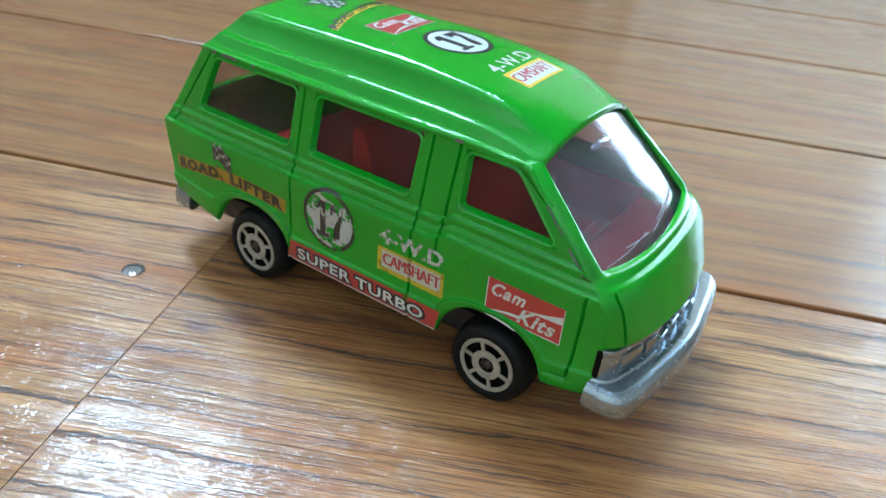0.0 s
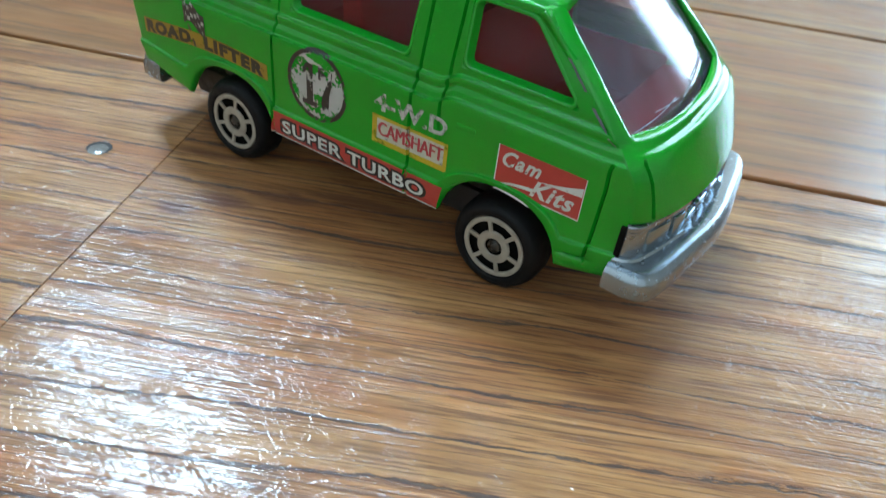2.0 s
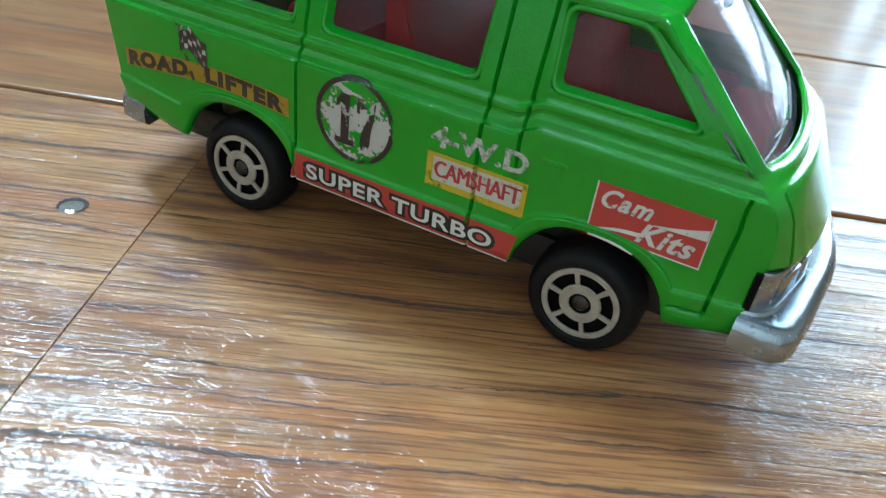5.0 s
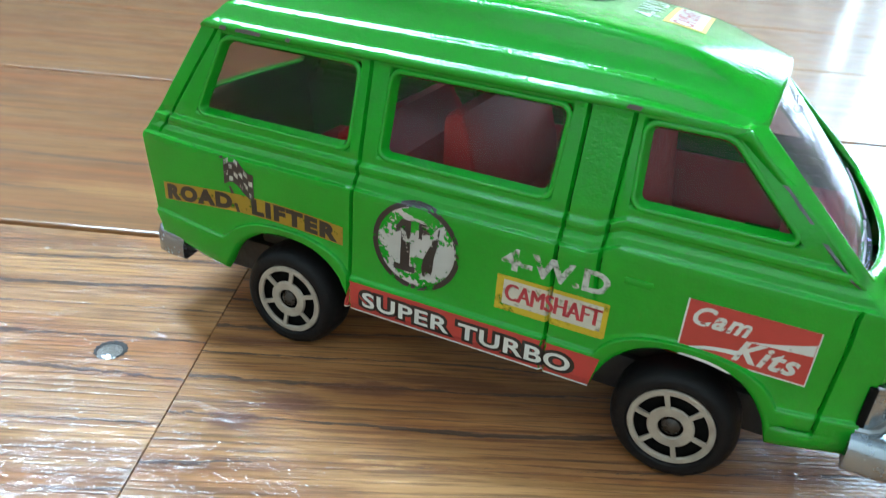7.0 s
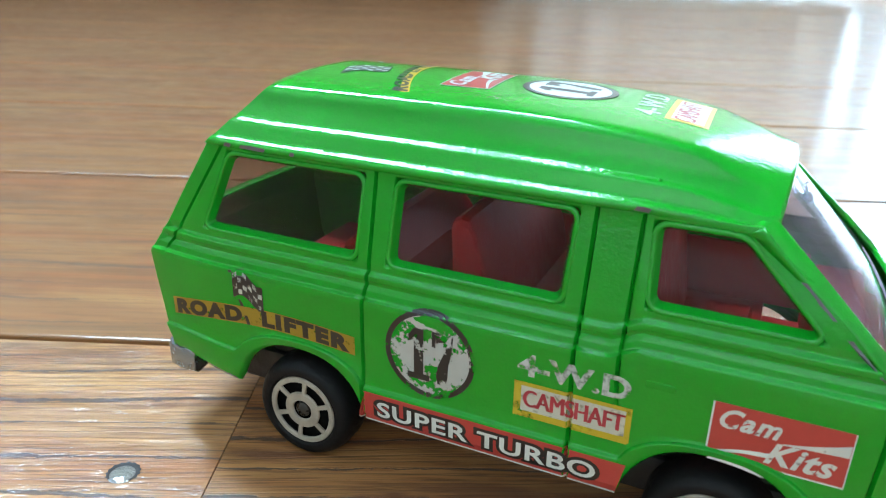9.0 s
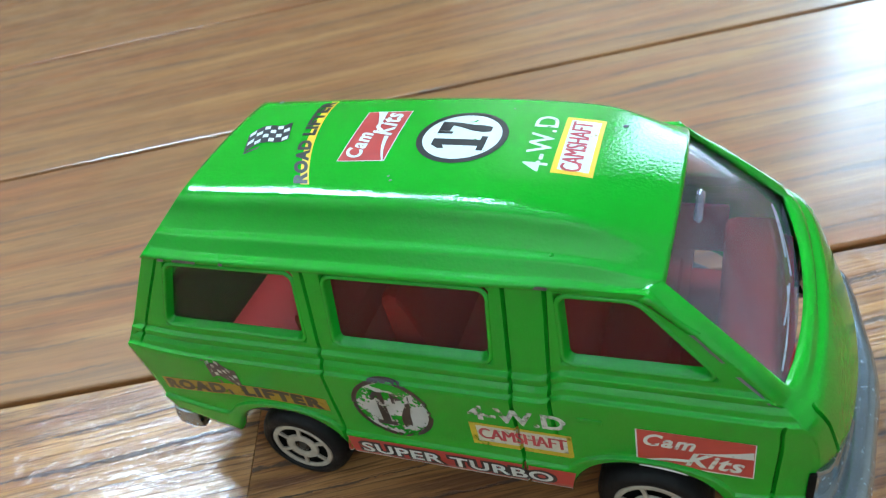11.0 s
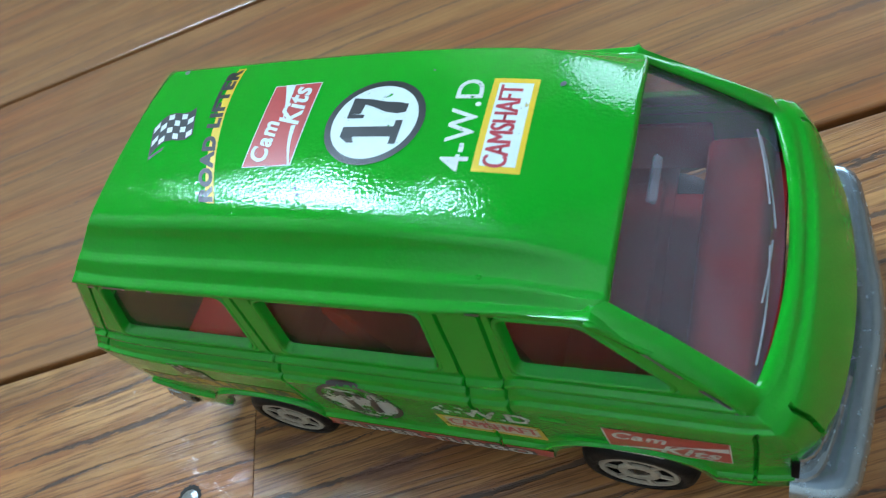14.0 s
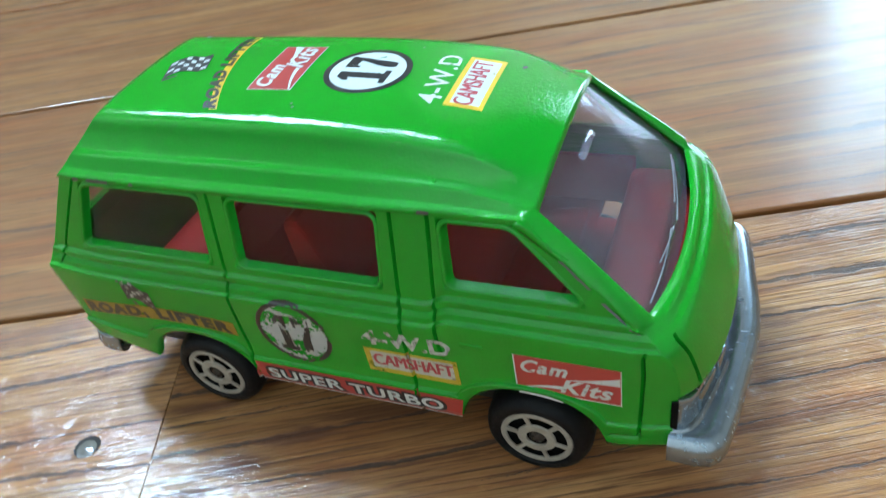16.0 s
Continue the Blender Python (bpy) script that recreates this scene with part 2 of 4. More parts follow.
# near-black colour put in place of the shade in slots and gaps
SLOT_SHADE = plain("painted_gap_shade", (0.004, 0.004, 0.004), 0.7, 0, 0, 1.0, 0.25, 0.0, 0.1)
GLASS_SIDE = glazing("smoked_window_plastic", (0.84, 0.80, 0.79), 0.014, 0.015)
GLASS_FRONT = glazing("clear_windscreen_plastic", (0.86, 0.83, 0.88), 0.15)
WHITE_INK = worn_print("white_ink", (0.72, 0.78, 0.76), 0.3, 0, 0, 1)
WHITE_WORN = worn_print("worn_white_ink", (0.48, 0.51, 0.49), 0.35, 0.47, 0.50, 0.38)
WHITE_FAINT = worn_print("rubbed_white_ink", (0.50, 0.56, 0.53), 0.35, 0.40, 0.56, 0.8)
WHITE_WORDS = worn_print("rubbed_white_words", (0.66, 0.70, 0.68), 0.35, 0.32, 0.42, 1.4)
WHITE_SPECK = worn_print("speckled_white_ink", (0.70, 0.80, 0.78), 0.3, 0.33, 0.37, 0.7)
BLACK_INK = worn_print("black_ink", (0.012, 0.012, 0.014), 0.35, 0, 0, 1)
BLACK_WORN = worn_print("worn_black_ink", (0.015, 0.016, 0.018), 0.35, 0.41, 0.44, 0.42)
RED_INK = worn_print("red_ink", (0.50, 0.048, 0.04), 0.32, 0.26, 0.30, 1.2)
RED_LETTER = worn_print("red_letter_ink", (0.50, 0.04, 0.06), 0.35, 0, 0, 1)
YELLOW_WORN = worn_print("rubbed_yellow_ink", (0.56, 0.43, 0.02), 0.35, 0.30, 0.44, 0.55)
WHITE_RUBBED = worn_print("rubbed_white_field", (0.58, 0.58, 0.50), 0.35, 0.29, 0.43, 0.6)
YELLOW_INK = worn_print("yellow_ink", (0.80, 0.52, 0.02), 0.35, 0.30, 0.36, 1.0)
AMBER_INK = worn_print("amber_ink", (0.34, 0.225, 0.010), 0.38, 0.28, 0.40, 0.8)
WOOD_OLD = board_wood("weathered_board", (0.56, 0.285, 0.112), (0.42, 0.188, 0.064), (0.11, 0.045, 0.022), True)
WOOD_SMOOTH = board_wood("varnished_board", (0.37, 0.170, 0.060), (0.30, 0.128, 0.042), (0.11, 0.046, 0.02), False)
PLASTER = plain("buff_plaster", (0.40, 0.345, 0.28), 0.85, 0, 0.2, 0.02, 0.12)
# paler plaster copy that bounces fill light on the van's near side
FILL_PLASTER = plain("fill_buff_plaster", (0.52, 0.455, 0.38), 0.85, 0, 0.2, 0.02, 0.1)
CEILING_WHITE = plain("shaded_ceiling", (0.30, 0.30, 0.30), 0.9, 0, 0.1, 0.02, 0.08)
FRAME_WHITE = plain("white_frame_paint", (0.74, 0.74, 0.72), 0.4, 0, 0.05, 0.03, 0.08)
SKIRTING = plain("brown_skirting", (0.22, 0.10, 0.045), 0.35, 0, 0.1, 0.05, 0.3)
PANE = glazing("window_pane", (0.96, 0.98, 0.98), 0.0)
def thin_cloth():
    n = Nodes("cream_curtain_cloth")
    v = n.coords((1000, 1000, 1000))
    tone = n.mix(n.noise(v, 0.4, 4), (0.62, 0.56, 0.49), (0.74, 0.68, 0.60))
    n.set(Base_Color=tone, Roughness=0.9)
    glow = n.add("BsdfTranslucent")
    n.put(glow.inputs[0], tone)
    both = n.add("MixShader", Fac=0.5)
    n.put(both.inputs[1], n.bsdf.outputs[0])
    n.put(both.inputs[2], glow.outputs[0])
    sheer = n.add("MixShader", Fac=0.12)
    n.put(sheer.inputs[1], both.outputs[0])
    n.put(sheer.inputs[2], n.add("BsdfTransparent").outputs[0])
    n.put(n.out.inputs[0], sheer.outputs[0])
    return n.mat


CLOTH = thin_cloth()
SUBFLOOR = plain("dark_joint_dirt", (0.03, 0.022, 0.016), 0.9, 0, 0.3, 0.3)


# ---- mesh helpers (lengths in millimetres unless said) ----
def empty(name):
    return new(name)


def mesh_from(name, verts, faces, unit=MM, smooth=None):
    me = bpy.data.meshes.new(name)
    me.from_pydata([(x * unit, y * unit, z * unit) for x, y, z in verts], [], faces)
    bm = bmesh.new()
    bm.from_mesh(me)
    bmesh.ops.remove_doubles(bm, verts=bm.verts, dist=0.00001 * unit / MM)
    bmesh.ops.recalc_face_normals(bm, faces=bm.faces)
    bm.to_mesh(me)
    bm.free()
    if smooth is not None:
        me.shade_smooth()
        me.set_sharp_from_angle(angle=radians(smooth))
    return me


def part(name, me, material, parent=None, label=""):
    ob = new(name, me)
    if not me.materials:
        me.materials.append(material)
    if parent is not None:
        ob.parent = parent
    return tagged(ob, label)


def box_mesh(name, x0, x1, y0, y1, z0, z1, bevel=0.0, unit=MM, segs=2):
    bm = bmesh.new()
    bmesh.ops.create_cube(bm, size=1, matrix=Matrix.Translation(((x0 + x1) / 2 * unit, (y0 + y1) / 2 * unit, (z0 + z1) / 2 * unit)) @ Matrix.Diagonal(((x1 - x0) * unit, (y1 - y0) * unit, (z1 - z0) * unit, 1)))
    if bevel:
        bmesh.ops.bevel(bm, geom=bm.edges[:], offset=bevel * unit, segments=segs, affect="EDGES", profile=0.5)
    me = bpy.data.meshes.new(name)
    bm.to_mesh(me)
    bm.free()
    me.shade_smooth()
    me.set_sharp_from_angle(angle=radians(35))
    return me


def grid_mesh(name, rows, skip=lambda i, j: False, smooth=32, closed=False):
    """rows: lists of points of equal length, joined into quads."""
    n = len(rows[0])
    verts = [p for r in rows for p in r]
    faces = []
    for i in range(len(rows) - 1):
        for j in range(n if closed else n - 1):
            if not skip(i, j):
                k = (j + 1) % n
                faces.append((i * n + j, i * n + k, (i + 1) * n + k, (i + 1) * n + j))
    return mesh_from(name, verts, faces, smooth=smooth)


def outward(me, test):
    """Turns the faces so that the first normal agrees with test(normal, centre)."""
    good = sum(1 if test(p.normal, p.center) else -1 for p in me.polygons)
    if good < 0:
        me.flip_normals()
    return me


def shell(ob, thick, bevel=0.12):
    s = ob.modifiers.new("thickness", "SOLIDIFY")
    s.thickness, s.offset = thick * MM, -1
    if bevel:
        b = ob.modifiers.new("soft_edges", "BEVEL")
        b.width, b.segments, b.limit_method, b.angle_limit = bevel * MM, 2, "ANGLE", radians(50)
    return ob


def lerp_table(table, v):
    if v <= table[0][0]:
        return table[0][1]
    for (a, fa), (b, fb) in zip(table, table[1:]):
        if v <= b:
            return fa + (fb - fa) * (v - a) / (b - a)
    return table[-1][1]


def ease(a, b, v):
    t = min(1, max(0, (v - a) / (b - a)))
    return t * t * (3 - 2 * t)


# ---- the van's body: tables of its form ----
REAR_X = [(7, -39.6), (9, -40.2), (12.4, -41.4), (20.8, -42.6), (33.6, -35.2), (40.5, -28.2)]
FRONT_X = [(7, 32.7), (16.5, 33.3), (20.0, 33.0), (21.6, 32.2), (23.2, 30.6), (24.2, 29.2), (32.9, 19.6), (33.9, 18.6)]
SIDE_Y = [(7.2, 16.3), (7.6, 16.95), (8.6, 17.25), (10.6, 17.4), (11.25, 17.42), (11.45, 17.34), (11.6, 17.02), (12.5, 16.92), (13, 16.9), (15, 16.95), (17, 17.02), (20.6, 17.1), (21.1, 17.0), (21.3, 16.6),
          (22.0, 16.42), (22.35, 15.95), (22.7, 15.95), (22.85, 16.15), (23.3, 16.12), (23.38, 16.1), (23.63, 15.58), (24.5, 15.55), (32.6, 13.95), (34, 13.8)]
ROWS_Z = [7.2, 7.6, 8.2, 8.6, 9.2, 9.4, 9.6, 9.8, 10.0, 10.45, 10.6, 11.05, 11.25, 11.4, 11.45, 11.58, 11.62, 11.8, 12.3, 12.5, 13, 15, 17, 19, 20.45, 20.6, 20.95, 21.1, 21.14, 21.26, 21.3, 21.45, 21.85, 22.0, 22.35, 22.5, 22.7, 22.85, 23.2, 23.36, 23.41, 23.6, 23.66, 23.85, 24.1, 24.3, 24.5, 24.8, 26, 28, 30, 31.6, 32.6, 33.0, 33.6]
R_SILL, R_HEAD = ROWS_Z.index(24.5), ROWS_Z.index(32.6)


def taper(x):
    return (0.022 * max(0, x - 28) ** 2) + (0.006 * max(0, -30 - x) ** 2)


def side_y(x, z):
    """Half width of the body at a place on its side."""
    return lerp_table(SIDE_Y, z - sill_lift(x) * lift_weight(z)) - taper(x)


def sill_lift(x):
    return 1.2 * ease(8.5, 11.5, x)


def lift_weight(z):
    return ease(18, 21.5, z) * (1 - ease(25.5, 31, z))


def lower_edge(x):
    z = 7.3 + 1.2 * ease(25, 33, x) + 1.1 * ease(-32, -41, x) if x > -30 else 7.3 + 1.3 * ease(-30, -40, x)
    for cx, half, top in ((-22.9, 7.7, 13.5), (18.8, 7.8, 14.0)):
        t = abs(x - cx) / half
        if t < 1:
            z = max(z, 7.3 + (top - 7.3) * (1 - t ** 2.4) ** 0.62)
    return z


UPRIGHTS = [  # the upright lines of the side, as tables of x over z
    ("rear", None),
    ("pillar_groove", None),
    ("rear_win_a", [(24.5, -35.2), (32.4, -32.6)]),
    ("rear_win_b", [(24.5, -16.6), (32.4, -16.4)]),
    ("gap_1", [(20, -15.1)]),
    ("mid_win_a", [(24.5, -13.1), (32.4, -12.9)]),
    ("mid_win_b", [(24.5, 4.1), (32.4, 4.4)]),
    ("gap_2", [(7, 6.3), (20, 5.9), (33, 6.0)]),
    ("gap_3", [(14, 10.3), (19.7, 9.8), (24.5, 9.8), (33, 9.9)]),
    ("front_win_a", [(24.5, 11.3), (32.4, 10.9)]),
    ("front_win_b", [(24.5, 24.7), (32.4, 18.2), (33.6, 17.2)]),
    ("gap_4", [(9, 29.8), (20.5, 30.2), (22.5, 29.9)]),
    ("front", None),
]


def key_x(name, table, z):
    if name == "rear":
        return lerp_table(REAR_X, z)
    if name == "pillar_groove":
        return lerp_table(REAR_X, z) + 2.0
    if name == "front":
        return lerp_table(FRONT_X, z)
    if name == "gap_4" and z > 21.3:
        k = ease(21.3, 24.3, z)
        return lerp_table(table, z) * (1 - k) + (lerp_table(FRONT_X, z) - 0.4) * k
    return lerp_table(table, z)


def side_columns():
    """(line a, line b, fraction, shift, tag) for each upright row of vertices, from the rear to the front."""
    def reach(name):
        """How far the shaped lips of a line reach to its rear and to its front."""
        if name.startswith("gap") or name == "pillar_groove":
            return 0.22, 0.22
        if "_win_" in name:
            return (0.5, 0.0) if name.endswith("_a") else (0.0, 0.5)
        return 0.0, 0.0

    def at_line(a, b, f, name):
        if name.startswith("gap") or name == "pillar_groove":
            return [(a, b, f, -0.22, "lip"), (a, b, f, 0.0, name), (a, b, f, 0.22, "lip")]
        if name.endswith("_a"):
            return [(a, b, f, -0.5, "lip"), (a, b, f, -0.25, "lip"), (a, b, f, 0.0, name)]
        if name.endswith("_b"):
            return [(a, b, f, 0.0, name), (a, b, f, 0.25, "lip"), (a, b, f, 0.5, "lip")]
        return [(a, b, f, 0.0, name)]
    out = []
    for a, b in zip(UPRIGHTS, UPRIGHTS[1:]):
        out += at_line(a, b, 0.0, a[0])
        o0, o1 = reach(a[0])[1], reach(b[0])[0]
        span = key_x(*b, 12) - key_x(*a, 12) - o0 - o1
        n = max(1, round(span / 0.7))
        out += [(a, b, i / n, o0 * (1 - i / n) - o1 * i / n, "") for i in range(1, n)]
    out += at_line(UPRIGHTS[-2], UPRIGHTS[-1], 1.0, UPRIGHTS[-1][0])
    return out


def side_panel(sgn):
    cols = side_columns()
    rows, names = [], [c[4] for c in cols]
    for r, zn in enumerate(ROWS_Z):
        row = []
        for a, b, f, dx, name in cols:
            zk = max(zn, 15.0)
            raised = [zn + (1.2 * lift_weight(zk) if zn >= 16 and k[0] in ("gap_4", "front") else 0.0) for k in (a, b)]
            x = key_x(*a, raised[0]) * (1 - f) + key_x(*b, raised[1]) * f + dx
            z = zn
            if zn < 16:
                zb = lower_edge(x)
                z = zb + (zn - 7.2) * (16 - zb) / (16 - 7.2)
            z += sill_lift(x) * lift_weight(zk) * (1 if zn >= 16 else 0)
            y = lerp_table(SIDE_Y, zn) - taper(x)
            if dx == 0.0 and (name.startswith("gap") or name == "pillar_groove"):
                deep = 0.5
                if name == "gap_3":
                    deep = 0.5 * ease(15, 19, zn)
                if name == "gap_4":
                    deep = 0.45 * ease(8.8, 9.6, zn) * (1 - ease(20.7, 21.3, zn))
                if name == "pillar_groove":
                    deep = 0.4 * ease(20.3, 22, zn)
                y -= deep
            if zn in (9.4, 9.6, 9.8):       # lower edge line of the front door
                y -= (0.4 if zn == 9.6 else 0.12) * ease(26.9, 27.4, x) * (1 - ease(29.9, 30.2, x))
            if "_win_" in name and R_SILL <= r <= R_HEAD:
                y -= 0.8
                if r in (R_SILL, R_HEAD):
                    x += 0.3 if name.endswith("_a") else -0.3
            row.append((x, sgn * y, z))
        rows.append(row)
    wins = [(names.index(n + "_a"), names.index(n + "_b")) for n in ("rear_win", "mid_win", "front_win")]
    for i0, i1 in wins:   # the sill and the head of each opening are set back
        for r, d in ((R_SILL, 0.8), (R_HEAD, 0.6)):
            for j in range(i0, i1 + 1):
                x, y, z = rows[r][j]
                near_end = 0.25 if j in (i0, i1) else 0.0
                rows[r][j] = (x, y - sgn * d * (0 if near_end else 1), z + (near_end if r == R_SILL else -near_end))
    me = grid_mesh("side_panel", rows, lambda i, j: R_SILL <= i < R_HEAD and any(a <= j < b for a, b in wins), smooth=62)
    outward(me, lambda nrm, c: nrm.y * sgn > 0)
    panes = []
    for i0, i1 in wins:
        face = [[(rows[r][j][0] + (-0.6 if j == i0 else 0.6 if j == i1 else 0), rows[r][j][1] * 0 + sgn * (side_y(rows[r][j][0], rows[r][j][2]) - 0.85), rows[r][j][2] + (-0.7 if r == R_SILL else 0.7 if r == R_HEAD else 0)) for j in range(i0, i1 + 1, 1)] for r in range(R_SILL, R_HEAD + 1)]
        panes.append(face)
    frames = [window_lip([rows[R_SILL][i0], rows[R_SILL][i1], rows[R_HEAD][i1], rows[R_HEAD][i0]], sgn) for i0, i1 in wins]
    return me, panes, frames


def window_lip(corners, sgn, radius=0.9):
    """A low rounded lip round a side window: a small profile carried round the opening."""
    pts = [(x, z) for x, _, z in corners]
    loop = []
    for i, p in enumerate(pts):
        a, b = Vector(pts[i - 1]), Vector(pts[(i + 1) % 4])
        p = Vector(p)
        u, v = (a - p).normalized(), (b - p).normalized()
        start, end = p + u * radius, p + v * radius
        for k in range(7):
            t = k / 6
            loop.append(start * (1 - t) ** 2 + p * 2 * t * (1 - t) + end * t * t)
    mid = sum(loop, Vector((0, 0))) / len(loop)
    section = ((-0.24, -0.9), (-0.2, -0.82), (-0.06, -0.5), (0.04, -0.24), (0.09, -0.12), (0.14, -0.03), (0.2, 0.04), (0.28, 0.08), (0.38, 0.085), (0.48, 0.06), (0.56, 0.0), (0.62, -0.15))
    rows = []
    n = len(loop)
    for i, p in enumerate(loop):
        d = loop[(i + 1) % n] - loop[i - 1]
        out = Vector((d.y, -d.x)).normalized()
        if out.dot(p - mid) < 0:
            out = -out
        rows.append([(p.x + out.x * o, sgn * (side_y(p.x, max(24.2, p.y + out.y * o)) + h), p.y + out.y * o) for o, h in section])
    return outward(grid_mesh("window_frame", rows + rows[:1], smooth=60), lambda nrm, c: nrm.y * sgn > 0)


# roof: half section from the drip edge to the crown (y, z), and its fall towards the windscreen
SECTION = [(12.9, 33.2), (13.9, 33.2), (14.2, 33.3), (14.36, 33.55), (14.32, 33.8), (14.15, 34.0), (13.85, 34.16), (13.5, 34.3), (13.38, 34.4), (13.25, 34.62), (13.0, 35.0), (12.72, 35.45), (12.6, 35.66), (12.42, 35.82),
           (12.15, 35.95), (11.85, 36.08), (11.7, 36.2), (11.45, 36.55), (10.9, 37.3), (10.55, 37.95), (10.4, 38.3), (10.25, 38.65), (10.02, 38.98), (9.7, 39.26), (9.2, 39.47), (8.4, 39.65), (7.3, 39.8), (6.0, 39.93), (4.5, 40.03), (3.0, 40.09), (1.5, 40.12), (0, 40.13)]
ROOF_RISE = [(-45, 1.0), (-28, 0.97), (-15, 1.0), (-4, 1.0), (0, 0.985), (5, 0.94), (9, 0.88), (12.5, 0.80), (15, 0.73), (17, 0.66), (19, 0.575), (20.5, 0.51), (22, 0.45)]
END_RISE = 0.52


LIP_FADE = [(11.8, 0.0), (12.4, -0.1), (13.0, -0.22), (13.5, -0.26), (13.9, 0.06), (14.15, 0.26), (14.36, 0.44)]


def roof_end(y):
    return 20.3 - 0.6 * (y / 12.0) ** 2 - 1.3 * ease(12.2, 14.0, abs(y))


def roof_point(f, y, z):
    xr = lerp_table(REAR_X, z) - 1.0 * (1 - (y / 14.4) ** 2)
    x = xr + (roof_end(y) - xr) * f
    return roof_at(x, y, z)


def roof_at(x, y, z):
    h = sum(lerp_table(ROOF_RISE, x + d) for d in (-1.2, -0.4, 0.4, 1.2)) / 4
    narrow = (1 - 0.015 * ease(8, 21, x)) * (1 - 0.025 * ease(-28, -37, x))
    own = 33.3 + (z - 33.3) * h
    # towards the windscreen the section turns into one bow that meets the pillars
    bow = max(33.5, 36.7 - 2.6 * (abs(y) / 11.8) ** 2.5)
    at_end = 33.3 + (z - 33.3) * END_RISE
    drop = min(0.0, bow - at_end) * ease(13.4, 11.8, abs(y))
    tuck = ease(2.0, 16.5, x) * lerp_table(LIP_FADE, abs(y))     # the drip lip runs out into the pillar
    return (x, (y - math.copysign(tuck, y)) * narrow, own + drop * ease(11.5, 20.3, x) - 0.45 * ease(9, 19, x) * ease(11.8, 13.6, abs(y)))


def roof_top(x, y):
    """Height of the roof over a place."""
    yy = abs(y) / ((1 - 0.015 * ease(8, 21, x)) * (1 - 0.025 * ease(-28, -37, x)))
    z = lerp_table([(a, b) for a, b in SECTION[::-1]], yy)
    return roof_at(x, yy, z)[2]


def roof_panel():
    full = [(-y, z) for y, z in SECTION] + SECTION[-2::-1]
    n = 64
    rows = [[roof_point(i / n, y, z) for y, z in full] for i in range(n + 1)]
    cap = []
    for k in (1.0, 0.66, 0.33):
        cap.append([((lerp_table(REAR_X, 33.4 + (z - 33.4) * (1 - k)) - 1.0 * (1 - (y / 14.4) ** 2)), y * 0.977, 33.4 + (z - 33.4) * (1 - k)) for y, z in full])
    brow = [[(x + dx, y, z - dz * ease(33.2, 34.2, z)) for x, y, z in rows[-1]] for dx, dz in ((0.16, 0.06), (0.3, 0.2), (0.38, 0.42), (0.4, 0.8))]
    me = grid_mesh("roof", cap + rows + brow, smooth=50)
    return outward(me, lambda nrm, c: nrm.z > 0)


def nose_rows():
    """Rows from the windscreen's head down to the lower edge of the nose: edge z, centre z, centre x."""
    table = [(33.6, 34.55, 22.4, "head_outer"), (33.0, 33.95, 22.85, "head"), (30, 30.2, 25.8, ""), (27, 26.6, 28.9, ""), (24.3, 23.1, 31.8, "foot"), (24.05, 23.35, 32.25, ""), (23.85, 23.25, 32.7, ""),
             (23.55, 22.95, 33.0, ""), (23.3, 22.6, 33.1, ""), (23.1, 22.45, 33.3, ""), (22.95, 22.42, 33.7, ""), (22.7, 22.3, 34.0, ""), (22.3, 22.0, 34.25, ""), (21.7, 21.4, 34.6, ""), (20.5, 20.2, 35.3, ""),
             (18.6, 18.4, 36.3, ""), (17.2, 17.0, 37.05, ""), (16.5, 16.2, 37.4, ""), (16.2, 15.8, 37.2, "")]
    us = [-1, -0.985, -0.95, -0.91, -0.88, -0.865, -0.85, -0.80, -0.7, -0.6, -0.48, -0.36, -0.24, -0.12, 0]
    us = us + [-u for u in us[-2::-1]]
    rows, tags = [], []
    for ze, zc, xc, tag in table:
        row = []
        xe, ye = lerp_table(FRONT_X, ze), side_y(lerp_table(FRONT_X, ze), min(ze, 33.0))
        if ze > 33.2:
            ye = side_y(xe, 33)
        zw = ze - 0.1 if tag else ze - 0.35
        w = ease(24.0, 33.4, zw)
        yw, xw = 13.7 - 1.8 * (zw - 24) / 9.4, 30.3 - 10.1 * (zw - 24) / 9.4
        for u in us:
            a, s = abs(u), math.copysign(1, u)
            if ze < 24.1:          # nose below the windscreen
                wide = 0.62 * u * u + 0.38 * a ** 9
                x, y, z = xc + (xe - xc) * wide, ye * u, zc + (ze - zc) * (0.8 * u * u + 0.2 * a ** 8)
                if a == 0.865 and 16.4 < ze < 22.5:
                    x, y = x - 0.75, y - s * 0.3
            elif a >= 0.85:        # rounded windscreen pillar between the side and the screen
                t = (1 - a) / 0.15
                t = t ** 0.8
                round_out = 0.55 * math.sin(math.pi * t)
                x, y, z = xe + (xw - xe) * t + 0.6 * round_out, ye + (yw - ye) * t + 0.5 * round_out, ze + (zw - ze) * t + 0.6 * round_out
                y *= s
            else:                  # across the screen
                q = a / 0.85
                x, y, z = xc + (xw - xc) * q * q, yw * q * s, zc + (zw - zc) * q * q
            if tag in ("head_outer", "head") and a < 1:      # the screen's head follows the brow of the roof
                yr = y / 0.985
                x, z = roof_end(yr), roof_top(roof_end(yr), y)
                step = 0.7 if a < 0.86 else 0.2
                x, z = (x + 0.3, z - step) if tag == "head" else (x - 0.5, z - 0.08)
            row.append((x, y, z))
        rows.append(row)
        tags.append(tag)
    return rows, tags, us


